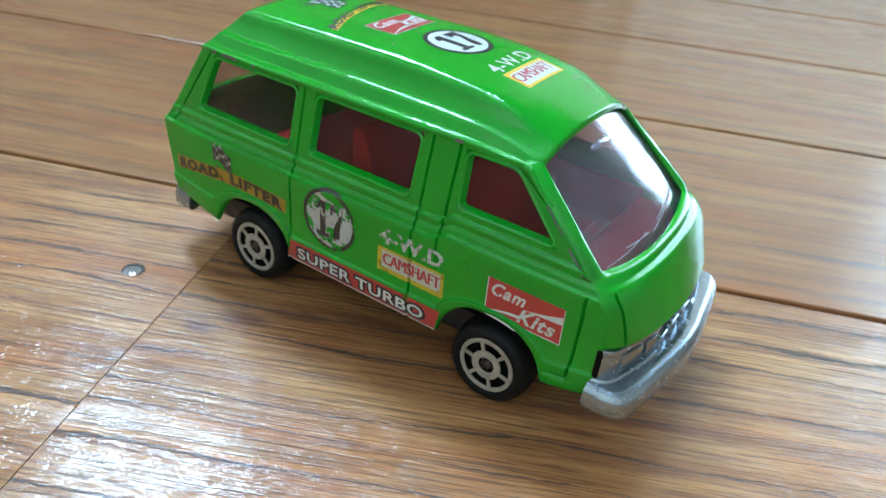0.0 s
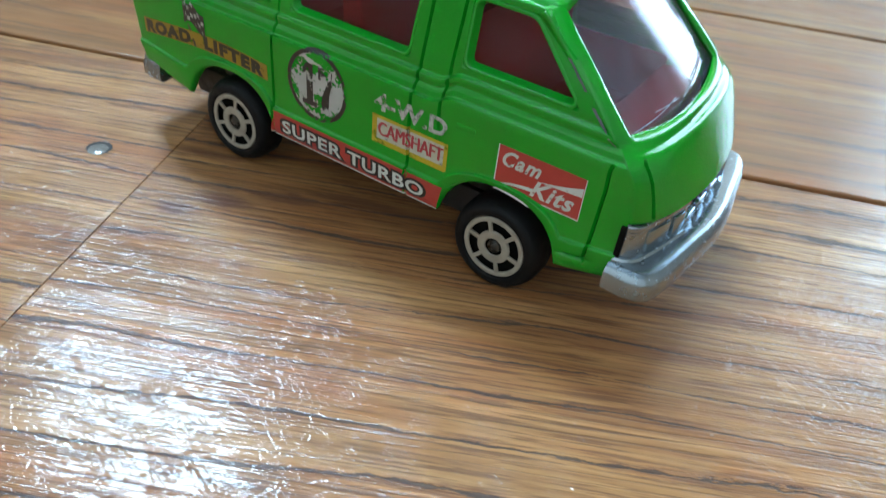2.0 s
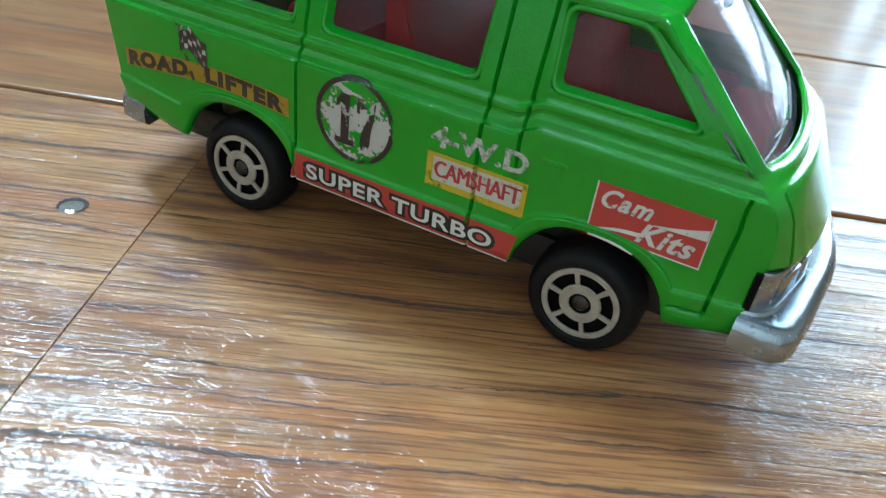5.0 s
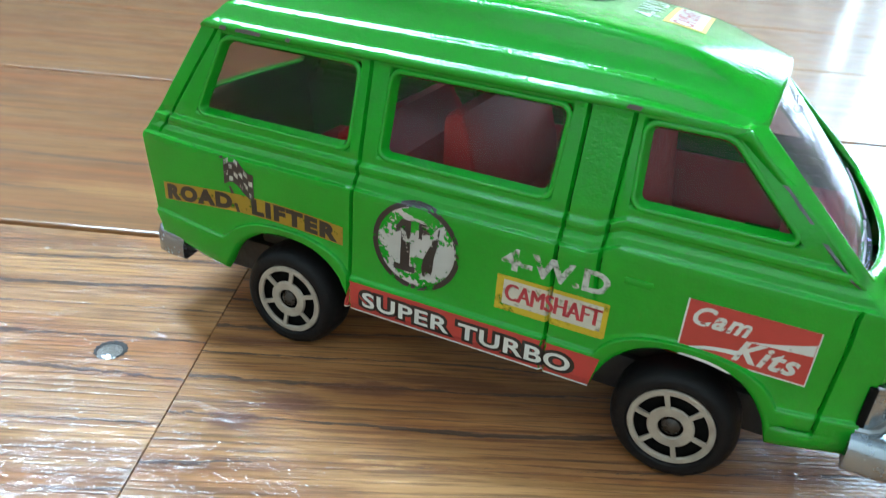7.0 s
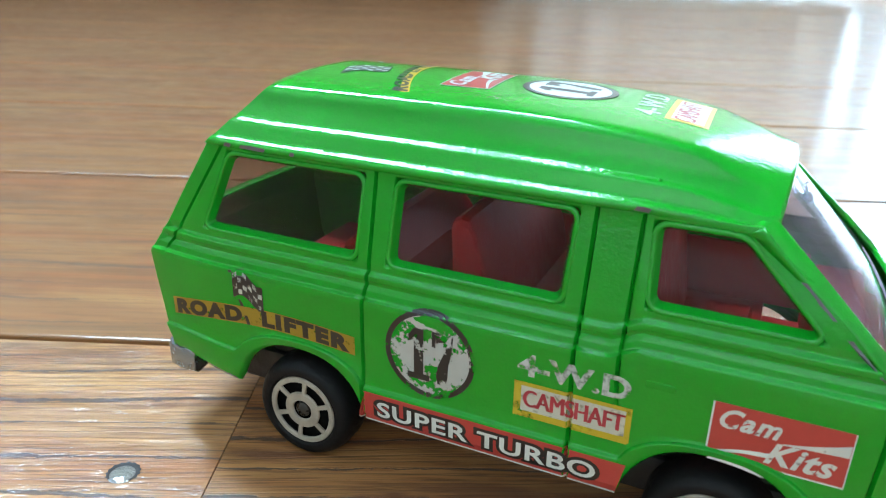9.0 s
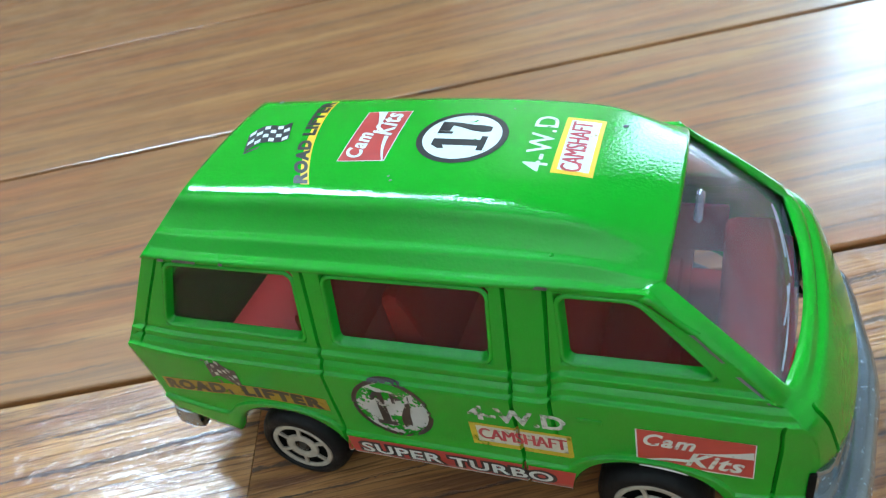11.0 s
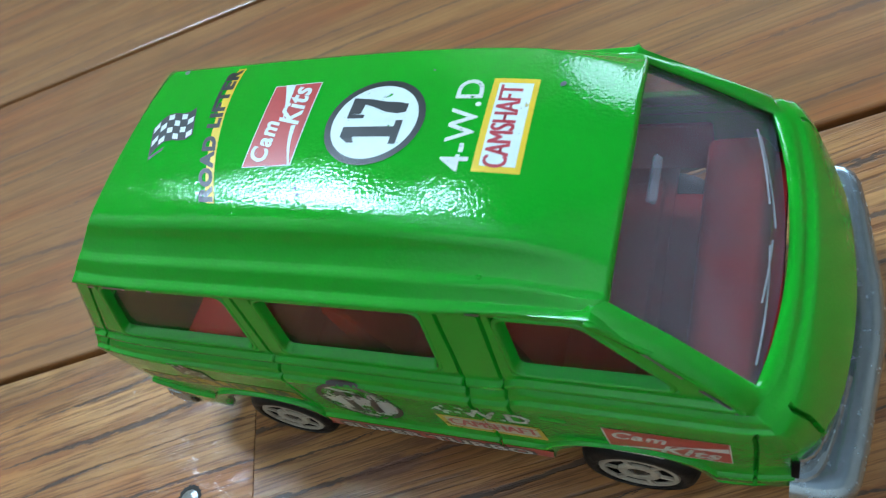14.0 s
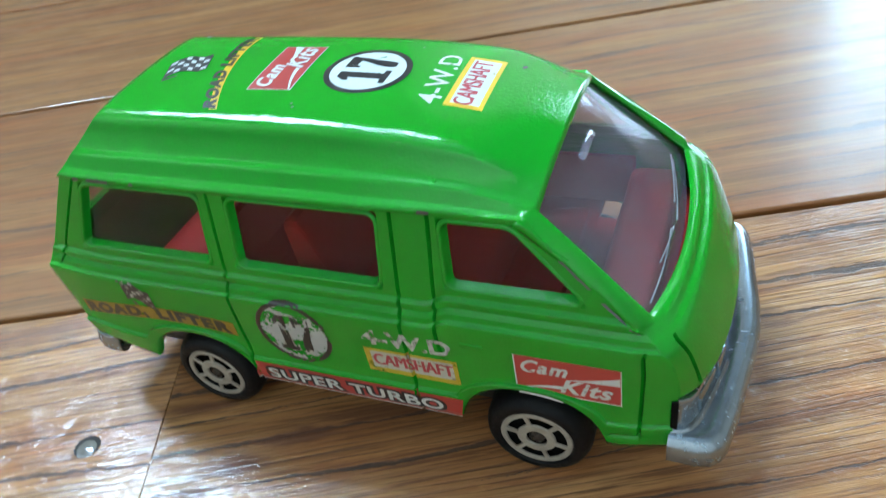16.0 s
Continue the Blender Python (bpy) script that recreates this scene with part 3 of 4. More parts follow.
def nose_panel():
    rows, tags, us = nose_rows()
    i0, i1 = tags.index("head"), tags.index("foot")
    j0, j1 = us.index(-0.85), us.index(0.85)
    me = grid_mesh("nose", rows, lambda i, j: i0 <= i < i1 and j0 <= j < j1, smooth=35)
    outward(me, lambda nrm, c: nrm.x > 0)
    pane = [[(x - 0.55, y * 1.02, z - 0.25) for x, y, z in r[j0 - 1:j1 + 2]] for r in rows[i0:i1 + 1]]
    pane[0] = [(x - 0.7, y, z + 0.4) for x, y, z in pane[0]]
    pane[-1] = [(x + 0.25, y, z - 0.6) for x, y, z in pane[-1]]
    return me, pane


def tail_panel():
    zs = [8.2, 9, 12.4, 16, 20.3, 21.2, 23, 24.6, 28, 31.6, 32.6, 33.5]
    us = [-1, -0.97, -0.92, -0.82, -0.78, -0.5, -0.25, 0, 0.25, 0.5, 0.78, 0.82, 0.92, 0.97, 1]
    rows = [[(lerp_table(REAR_X, z) - 1.0 * (1 - u * u), u * side_y(lerp_table(REAR_X, z), z), z) for u in us] for z in zs]
    i0, i1, j0, j1 = zs.index(24.6), zs.index(31.6), us.index(-0.78), us.index(0.78)
    me = grid_mesh("tailgate", rows, lambda i, j: i0 <= i < i1 and j0 <= j < j1, smooth=35)
    outward(me, lambda nrm, c: nrm.x < 0)
    pane = [[(x + 0.6, y * 1.04, z) for x, y, z in r[j0:j1 + 1]] for r in rows[i0:i1 + 1]]
    return me, pane


def thick_pane(name, face, away, thick=0.45):
    """A pane with two faces and an edge; away is the direction of its back."""
    n = len(face[0])
    front = [p for r in face for p in r]
    back = [(x + away[0] * thick, y + away[1] * thick, z + away[2] * thick) for x, y, z in front]
    k, m = len(front), len(face)
    faces = []
    for i in range(m - 1):
        for j in range(n - 1):
            q = (i * n + j, i * n + j + 1, (i + 1) * n + j + 1, (i + 1) * n + j)
            faces += [q, tuple(k + t for t in reversed(q))]
    rim = [j for j in range(n)] + [i * n + n - 1 for i in range(1, m)] + [(m - 1) * n + j for j in range(n - 2, -1, -1)] + [i * n for i in range(m - 2, 0, -1)]
    for a, b in zip(rim, rim[1:] + rim[:1]):
        faces.append((a, b, k + b, k + a))
    return mesh_from(name, front + back, faces, smooth=40)


def sweep(name, path, profile, smooth=40):
    """A closed profile of (outward, z) carried along a path of (x, y), with closed ends."""
    rows = []
    for i, (x, y) in enumerate(path):
        ax, ay = path[max(0, i - 1)]
        bx, by = path[min(len(path) - 1, i + 1)]
        d = math.hypot(bx - ax, by - ay)
        nx, ny = (by - ay) / d, -(bx - ax) / d
        rows.append([(x + nx * o, y + ny * o, z) for o, z in profile])
    n = len(profile)
    verts = [p for r in rows for p in r]
    faces = [(i * n + j, i * n + (j + 1) % n, (i + 1) * n + (j + 1) % n, (i + 1) * n + j) for i in range(len(rows) - 1) for j in range(n)]
    faces += [tuple(range(n)), tuple((len(rows) - 1) * n + j for j in range(n - 1, -1, -1))]
    return mesh_from(name, verts, faces, smooth=smooth)


def lathe(name, profile, n=48, smooth=35):
    """Turned about the y axis: profile of (radius, y)."""
    rows = [[(r * math.cos(2 * math.pi * k / n), y, r * math.sin(2 * math.pi * k / n)) for k in range(n)] for r, y in profile]
    return grid_mesh(name, rows, smooth=smooth, closed=True)


# ---- decals ----
def letters(text, shear=0.0, bold=0.0, spacing=1.0):
    """Flat letters of the built-in font as (points, faces), scaled to a unit box."""
    cu = bpy.data.curves.new("letters", "FONT")
    cu.body, cu.shear, cu.offset, cu.space_character, cu.resolution_u = text, shear, bold, spacing, 4
    ob = new("letters", cu)
    me = bpy.data.meshes.new_from_object(ob.evaluated_get(bpy.context.evaluated_depsgraph_get()))
    bpy.data.objects.remove(ob)
    bm = bmesh.new()
    bm.from_mesh(me)
    bmesh.ops.triangulate(bm, faces=bm.faces)
    for _ in range(2):
        bmesh.ops.subdivide_edges(bm, edges=[e for e in bm.edges if e.calc_length() > 0.18], cuts=1)
        bmesh.ops.triangulate(bm, faces=bm.faces)
    bm.verts.index_update()
    pts = [(v.co.x, v.co.y) for v in bm.verts]
    faces = [tuple(v.index for v in f.verts) for f in bm.faces]
    bm.free()
    bpy.data.meshes.remove(me)
    x0, x1, y0, y1 = min(p[0] for p in pts), max(p[0] for p in pts), min(p[1] for p in pts), max(p[1] for p in pts)
    return [((x - x0) / (x1 - x0), (y - y0) / (y1 - y0)) for x, y in pts], faces


def decal(name, flat, place, lift, material, parent, label=""):
    pts, faces = flat
    me = bpy.data.meshes.new(name)
    me.from_pydata([tuple(c * MM for c in place(a, b, lift)) for a, b in pts], [], faces)
    me.update()
    return part(name, me, material, parent, label)


def refined(flat, longest):
    """The same flat shape, cut finely enough to follow a curved panel."""
    bm = bmesh.new()
    vs = [bm.verts.new((x, y, 0)) for x, y in flat[0]]
    for f in flat[1]:
        bm.faces.new([vs[i] for i in f])
    bmesh.ops.remove_doubles(bm, verts=bm.verts, dist=0.001)
    bmesh.ops.triangulate(bm, faces=bm.faces)
    for _ in range(3):
        bmesh.ops.subdivide_edges(bm, edges=[e for e in bm.edges if e.calc_length() > longest], cuts=1)
        bmesh.ops.triangulate(bm, faces=bm.faces)
    bm.verts.index_update()
    out = [(v.co.x, v.co.y) for v in bm.verts], [tuple(v.index for v in f.verts) for f in bm.faces]
    bm.free()
    return out


def boxed(flat, a0, a1, b0, b1, lean=0.0):
    pts, faces = flat
    return [(a0 + (a1 - a0) * x, b0 + (b1 - b0) * y + lean * x) for x, y in pts], faces


def patch(a0, a1, b0, b1, n=14, m=5, slant=0.0):
    """A flat sheet, cut finely enough to follow the panel; slant shifts its top edge along."""
    pts = [(a0 + (a1 - a0) * i / n + slant * j / m, b0 + (b1 - b0) * j / m) for j in range(m + 1) for i in range(n + 1)]
    return pts, [(j * (n + 1) + i, j * (n + 1) + i + 1, (j + 1) * (n + 1) + i + 1, (j + 1) * (n + 1) + i) for j in range(m) for i in range(n)]


def disc(ca, cb, r0, r1, n=48, m=3):
    pts = [(ca + (r0 + (r1 - r0) * k / m) * math.cos(2 * math.pi * i / n), cb + (r0 + (r1 - r0) * k / m) * math.sin(2 * math.pi * i / n)) for k in range(m + 1) for i in range(n)]
    return pts, [(k * n + i, (k + 1) * n + i, (k + 1) * n + (i + 1) % n, k * n + (i + 1) % n) for k in range(m) for i in range(n)]


def on_side(a, b, lift):
    """Near side of the body: a along the van, b up."""
    dip = 0.0
    for name, table in UPRIGHTS:
        if name in ("gap_1", "gap_2") or (name == "gap_3" and b > 17):
            dip = max(dip, 0.5 * max(0.0, 1 - abs(a - lerp_table(table, b)) / 0.22))
    return (a, -(side_y(a, b) + lift - dip), b)


def over_gaps(a, b, lift):
    """Near side of the body, bridging the panel gaps."""
    return (a, -(side_y(a, b) + lift), b)


def on_roof(x0, y0, turn=0.0):
    c, s = math.cos(radians(turn)), math.sin(radians(turn))

    def put(a, b, lift):
        a, b = a * c - b * s, a * s + b * c
        x, y = x0 - b, y0 + a
        return (x, y, roof_top(x, y) + lift)
    return put


def flag_pieces(a, b, w, h):
    """A waving chequered flag: the dark cloth and the pale squares set into it."""
    wave = lambda u, v: (a + u * w, b + v * h + 0.22 * h * math.sin(u * 5.2) - u * 0.2 * h)
    dark = ([wave(i / 6 * 1.03 - 0.015, j / 4 * 1.06 - 0.03) for j in range(5) for i in range(7)], [(j * 7 + i, j * 7 + i + 1, j * 7 + i + 8, j * 7 + i + 7) for j in range(4) for i in range(6)])
    pale = ([], [])
    for i in range(6):
        for j in range(4):
            if (i + j) % 2:
                k = len(pale[0])
                pale[0].extend(wave((i + di) / 6, (j + dj) / 4) for di, dj in ((0.1, 0.1), (0.9, 0.1), (0.9, 0.9), (0.1, 0.9)))
                pale[1].append((k, k + 1, k + 2, k + 3))
    return dark, pale


def arched(flat, a0, a1, b0, h, rise):
    """Letters set on a bow: rise over the middle, falling to both ends."""
    pts, faces = flat
    return [(a0 + (a1 - a0) * x, b0 + h * y + rise(x)) for x, y in pts], faces


# ---- floor: boards laid in rows, in a bare room ----
BOARD_W, SEAM_V, BOARD_L = 76.7, 16.74, 620.0
ROOM = (-1.75, 1.35, -1.6, WALL_V)   # u0, u1, v0, v1 in metres

floor = tagged(part("floor", box_mesh("floor", ROOM[0], ROOM[1], ROOM[2], ROOM[3], -0.06, -0.006, 0, 1.0), SUBFLOOR), "old varnished orange-brown floorboards with dark open joints", "floor", kind="structure")
floor.matrix_world = TURN_ROOM


def wall_with(name, u0, u1, z1, thick, holes, unit=1.0):
    """A wall in its own plane (u along, v through), with openings cut through."""
    us = sorted({u0, u1, *[h[0] for h in holes], *[h[1] for h in holes]})
    zs = sorted({0.0, z1, *[h[2] for h in holes], *[h[3] for h in holes]})
    solid = lambda i, k: 0 <= i < len(us) - 1 and 0 <= k < len(zs) - 1 and not any(h[0] <= us[i] < h[1] and h[2] <= zs[k] < h[3] for h in holes)
    verts, faces = [], []

    def quad(*p):
        faces.append(tuple(range(len(verts), len(verts) + 4)))
        verts.extend(p)
    for i in range(len(us) - 1):
        for k in range(len(zs) - 1):
            if not solid(i, k):
                continue
            a, b, c, d = us[i], us[i + 1], zs[k], zs[k + 1]
            quad((a, 0, c), (b, 0, c), (b, 0, d), (a, 0, d))
            quad((a, thick, c), (a, thick, d), (b, thick, d), (b, thick, c))
            for di, dk, q in ((-1, 0, ((a, 0, c), (a, 0, d), (a, thick, d), (a, thick, c))), (1, 0, ((b, 0, c), (b, thick, c), (b, thick, d), (b, 0, d))),
                              (0, -1, ((a, 0, c), (a, thick, c), (b, thick, c), (b, 0, c))), (0, 1, ((a, 0, d), (b, 0, d), (b, thick, d), (a, thick, d)))):
                if not solid(i + di, k + dk):
                    quad(*q)
    return mesh_from(name, verts, faces, unit=1.0)


def room_wall(name, me, m, label, material=PLASTER):
    ob = tagged(part(name, me, material), label, "wall", kind="structure")
    ob.matrix_world = TURN_ROOM @ m
    return ob


U0, U1, V0, V1 = ROOM
HIGH = 2.95
room_wall("wall_north", wall_with("wall_north", U0 - 0.12, U1 + 0.12, HIGH, 0.12, [WIN_1, WIN_2, DOOR_1]), pose(0, V1, 0), "buff plastered wall with two windows and a glazed door")
# unseen wall behind the camera, made paler as a reflector
room_wall("wall_south", wall_with("wall_south", U0 - 0.12, U1 + 0.12, HIGH, 0.12, []), pose(0, V0 - 0.12, 0), "plain buff plastered wall", FILL_PLASTER)
room_wall("wall_east", wall_with("wall_east", V0, V1, HIGH, 0.12, []), pose(U1 + 0.12, 0, 0, 0, 0, 90), "plain buff plastered wall")
room_wall("wall_west", wall_with("wall_west", V0, V1, HIGH, 0.12, []), pose(U0, 0, 0, 0, 0, 90), "plain buff plastered wall")
ceiling = tagged(part("ceiling", box_mesh("ceiling", U0 - 0.12, U1 + 0.12, V0 - 0.12, V1 + 0.12, HIGH + 0.003, HIGH + 0.08, 0, 1.0), CEILING_WHITE), "flat grey painted ceiling", "ceiling", kind="structure")
ceiling.matrix_world = TURN_ROOM


def glazed(name, u0, u1, z0, z1, bars, label, category):
    """A frame in an opening of the north wall, with upright bars and panes between them."""
    root = tagged(empty(name), label, category, kind="structure")
    root.matrix_world = TURN_ROOM @ pose(0, V1, 0)
    w = 0.045
    part("frame", box_mesh("frame", u0, u1, 0.04, 0.085, z0, z0 + w, 0.004, 1.0), FRAME_WHITE, root)
    part("frame", box_mesh("frame", u0, u1, 0.04, 0.085, z1 - w, z1, 0.004, 1.0), FRAME_WHITE, root)
    stops = [u0 + (u1 - u0) * i / bars for i in range(bars + 1)]
    for i, u in enumerate(stops):
        a = min(max(u - w / 2, u0), u1 - w)
        part("mullion", box_mesh("mullion", a, a + w, 0.042, 0.083, z0 + w, z1 - w, 0.004, 1.0), FRAME_WHITE, root)
    for a, b in zip(stops, stops[1:]):
        pane = part("pane", box_mesh("pane", a + w / 2, b - w / 2, 0.060, 0.064, z0 + w, z1 - w, 0, 1.0), PANE, root, "clear glass pane")
        pane.visible_shadow = False
    return root


window_1 = glazed("window_1", *WIN_1, 2, "white framed window with two panes, overcast daylight behind", "window")
part("sill", box_mesh("sill", WIN_1[0] - 0.04, WIN_1[1] + 0.04, -0.06, 0.04, WIN_1[2] - 0.03, WIN_1[2] - 0.002, 0.006, 1.0), FRAME_WHITE, window_1)
window_2 = glazed("window_2", *WIN_2, 1, "small white framed high window with one pane", "window")
door_1 = glazed("door_1", *DOOR_1, 2, "white framed glazed door with tall clear panes", "door")
part("handle", box_mesh("handle", DOOR_1[0] + 0.505, DOOR_1[0] + 0.525, -0.005, 0.04, 0.95, 1.08, 0.004, 1.0), ZINC, door_1, "small metal handle")


def curtain(u0, u1, z0, z1, folds):
    n = folds * 8
    rows = [[(u0 + (u1 - u0) * i / n, 0.022 * math.sin(i / 8 * 2 * math.pi) * (0.55 + 0.45 * (1 - k)) + 0.006 * math.sin(i * 1.7 + 3 * k), z0 + (z1 - z0) * k) for i in range(n + 1)] for k in (0, 0.2, 0.4, 0.6, 0.8, 1)]
    me = mesh_from("curtain", [p for r in rows for p in r], [(k * (n + 1) + i, k * (n + 1) + i + 1, (k + 1) * (n + 1) + i + 1, (k + 1) * (n + 1) + i) for k in range(5) for i in range(n)], unit=1.0, smooth=60)
    ob = part("curtain", me, CLOTH)
    s = ob.modifiers.new("thickness", "SOLIDIFY")
    s.thickness = 0.0015
    ob.matrix_world = TURN_ROOM @ pose(0, V1 - 0.09, 0)
    return tagged(ob, "cream cloth curtain drawn aside in upright folds", "curtain", "curtains at the door")


# unseen blind, added so daylight enters only by the door's lower part
blind = tagged(part("roller_blind", box_mesh("roller_blind", DOOR_1[0] + 0.03, DOOR_1[1] - 0.03, -0.012, -0.009, 0.86, 2.06, 0, 1.0), plain("grey_blind_cloth", (0.30, 0.29, 0.27), 0.9, 0, 0.1, 0.05, 0.15)), "unseen grey roller blind, added to stop daylight in the upper part of the glazed door", "roller blind")
blind.matrix_world = TURN_ROOM @ pose(0, V1, 0)
part("bottom_bar", box_mesh("bottom_bar", DOOR_1[0] + 0.03, DOOR_1[1] - 0.03, -0.018, -0.004, 0.835, 0.86, 0.003, 1.0), FRAME_WHITE, blind)
part("roller", box_mesh("roller", DOOR_1[0] + 0.02, DOOR_1[1] - 0.02, -0.045, -0.002, 2.06, 2.10, 0.012, 1.0), FRAME_WHITE, blind)
curtain(0.0, 0.42, 0.02, 2.16, 7)
curtain(0.99, 1.25, 0.02, 2.16, 5)
rail = tagged(part("curtain_rail", box_mesh("curtain_rail", -0.03, 1.28, -0.012, 0.012, 2.16, 2.184, 0.005, 1.0), FRAME_WHITE), "white curtain rail fixed over the glazed door", "curtain rail")
rail.matrix_world = TURN_ROOM @ pose(0, V1 - 0.09, 0)
part("bracket", box_mesh("bracket", 0.05, 0.07, 0.012, 0.089, 2.165, 2.18, 0.002, 1.0), FRAME_WHITE, rail)
part("bracket", box_mesh("bracket", 1.1, 1.12, 0.012, 0.089, 2.165, 2.18, 0.002, 1.0), FRAME_WHITE, rail)
for name, m, a, b in (("baseboard", pose(0, V1 - 0.014, 0), U0, DOOR_1[0]), ("baseboard", pose(0, V0, 0), U0, U1), ("baseboard", pose(U0 + 0.014, 0, 0, 0, 0, 90), V0 + 0.02, V1 - 0.02), ("baseboard", pose(U1, 0, 0, 0, 0, 90), V0 + 0.02, V1 - 0.02)):
    ob = tagged(part(name, box_mesh(name, a, b, 0, 0.014, 0.001, 0.07, 0.003, 1.0), SKIRTING), "brown varnished wooden skirting board", "baseboard", kind="structure")
    ob.matrix_world = TURN_ROOM @ m

# ---- the toy van ----
van = tagged(empty("toy_van"), "worn green die-cast toy van with racing decals on floorboards", "toy van")
for sgn in (-1, 1):
    me, panes, lips = side_panel(sgn)
    shell(part("side_panel", me, GREEN, van, "glossy green enamel side with three windows"), 0.9)
    for lip in lips:
        part("window_frame", lip, GREEN, van)
    for name, face in zip(("rear_side_window", "middle_side_window", "front_side_window"), panes):
        pane = part(name, thick_pane(name, face, (0, -sgn, 0)), GLASS_SIDE, van, "smoky scratched plastic glazing")
        pane.visible_shadow = False
part("roof", roof_panel(), GREEN, van, "glossy green raised roof with printed decals")
me, face = nose_panel()
shell(part("nose", me, GREEN, van, "green nose with windscreen surround"), 0.5, 0)
pane = part("windscreen", thick_pane("windscreen", face, (-0.7, 0, -0.7)), GLASS_FRONT, van, "clear scratched plastic windscreen")
pane.visible_shadow = False
screen = face
me, face = tail_panel()
shell(part("tailgate", me, GREEN, van, "green tailgate with rear window"), 0.8, 0.1)
pane = part("rear_window", thick_pane("rear_window", face, (1, 0, 0)), GLASS_SIDE, van, "smoky plastic rear window")
pane.visible_shadow = False
part("baseplate", box_mesh("baseplate", -36, 29.0, -11.6, 11.6, 4.4, 8.6, 0.5), CHASSIS, van, "black baseplate under the body")
for x in (-23.0, 19.0):
    part("axle", lathe("axle", [(0.01, -13.5), (0.7, -13.5), (0.7, 13.5), (0.01, 13.5)], 12), HUB, van).location = (x * MM, 0, 5.9 * MM)
for x0, x1 in ((-30.8, -15.0), (11.2, 26.8)):
    part("wheel_well", box_mesh("wheel_well", x0, x1, -11.0, 11.0, 8.4, 14.4, 0.6), CHASSIS, van)


def ring_solid(r0, r1, y0, y1, n=48):
    return [[(r * math.cos(2 * math.pi * k / n), y, r * math.sin(2 * math.pi * k / n)) for k in range(n)] for r, y in ((r0, y1), (r0, y0 + 0.1), (r0 + 0.1, y0), (r1 - 0.12, y0), (r1, y0 + 0.12), (r1, y1))]


def wheel_rim():
    verts, faces = [], []
    for r0, r1 in ((3.38, 4.0), (1.15, 2.15)):
        rows = ring_solid(r0, r1, -1.9, -1.62)
        k = len(verts)
        verts += [p for r in rows for p in r]
        faces += [(k + i * 48 + j, k + i * 48 + (j + 1) % 48, k + (i + 1) * 48 + (j + 1) % 48, k + (i + 1) * 48 + j) for i in range(5) for j in range(48)]
    for s in range(6):
        c, d = math.cos(radians(60 * s + 22)), math.sin(radians(60 * s + 22))
        k = len(verts)
        for y in (-1.88, -1.62):
            for r, w in ((2.0, 0.2), (2.0, -0.2), (3.45, -0.25), (3.45, 0.25)):
                verts.append((r * c - w * d, y, r * d + w * c))
        faces += [(k, k + 1, k + 2, k + 3), (k, k + 4, k + 5, k + 1), (k + 1, k + 5, k + 6, k + 2), (k + 2, k + 6, k + 7, k + 3), (k + 3, k + 7, k + 4, k)]
    return mesh_from("rim", verts, faces, smooth=40)


wheel = part("wheel", lathe("wheel", [(0.01, -0.9), (3.85, -0.9), (4.02, -1.72), (4.25, -1.98), (4.65, -2.02), (5.05, -1.92), (5.42, -1.6), (5.75, -0.95), (5.9, -0.3), (5.9, 1.6), (5.6, 2.0), (1.0, 2.1), (0.01, 2.1)], 64), TYRE, van, "black tyre with a cream printed wheel face")
# black plastic and slot shade in one colour, darker than the tyre
part("wheel_recess", lathe("wheel_recess", [(0.01, -0.95), (3.9, -0.95), (4.0, -1.6)], 40), SLOT_SHADE, wheel, "black disc behind the slots, darkened for their shade")
part("rim", wheel_rim(), RIM, wheel, "worn cream print with six slots")
part("hub", lathe("hub", [(0.01, -1.95), (0.5, -1.9), (0.85, -1.7), (0.95, -0.5)], 24), HUB, wheel, "dark round axle end")
wheel.location = (-23.0 * MM, -14.85 * MM, 5.9 * MM)
copy_thing(wheel, pose(19.0 * MM, -14.85 * MM, 5.9 * MM, 0, 35, 0))
copy_thing(wheel, pose(-23.0 * MM, 14.85 * MM, 5.9 * MM, 0, 10, 180))
copy_thing(wheel, pose(19.0 * MM, 14.85 * MM, 5.9 * MM, 0, 50, 180))

# bare metal front end
half = [(32.6, -17.4), (35.2, -17.5), (36.5, -17.2), (37.2, -16.6), (37.65, -15.6), (38.3, -12.2), (38.9, -7.5), (39.45, -3.5)]
bumper_line = half + [(39.65, 0)] + [(x, -y) for x, y in half[::-1]]
bumper = part("front_bumper", sweep("front_bumper", bumper_line, [(-3.4, 8.5), (-0.2, 8.1), (0.25, 8.2), (0.5, 8.5), (0.6, 9.5), (0.56, 10.4), (0.42, 10.75), (0.15, 11.1), (-0.15, 11.35), (-0.4, 11.47), (-0.8, 11.52), (-1.7, 11.5), (-3.4, 11.1)], smooth=24), ZINC, van, "bare zinc bumper with scuffed edges")
for sgn in (-1, 1):
    line = [(32.7, -16.5), (33.7, -16.35), (34.4, -15.85), (34.9, -15.0), (35.6, -12.6), (36.2, -10.0), (36.7, -7.6), (36.9, -6.7)]
    if sgn > 0:
        line = [(x, -y) for x, y in line[::-1]]
    lamp = part("headlight", sweep("headlight", line, [(-2.4, 11.0), (0.45, 11.0), (0.5, 11.75), (0.3, 12.0), (-0.1, 12.1), (-0.2, 15.1), (-0.08, 15.25), (-0.02, 15.5), (-0.06, 15.8), (-0.15, 15.95), (-2.4, 16.0)], smooth=24), ZINC, van, "bare metal headlight block")
    for y0, y1, x in ((-9.7, -7.3, 36.45), (-14.2, -10.4, 35.5)):
        mid = (y0 + y1) / 2
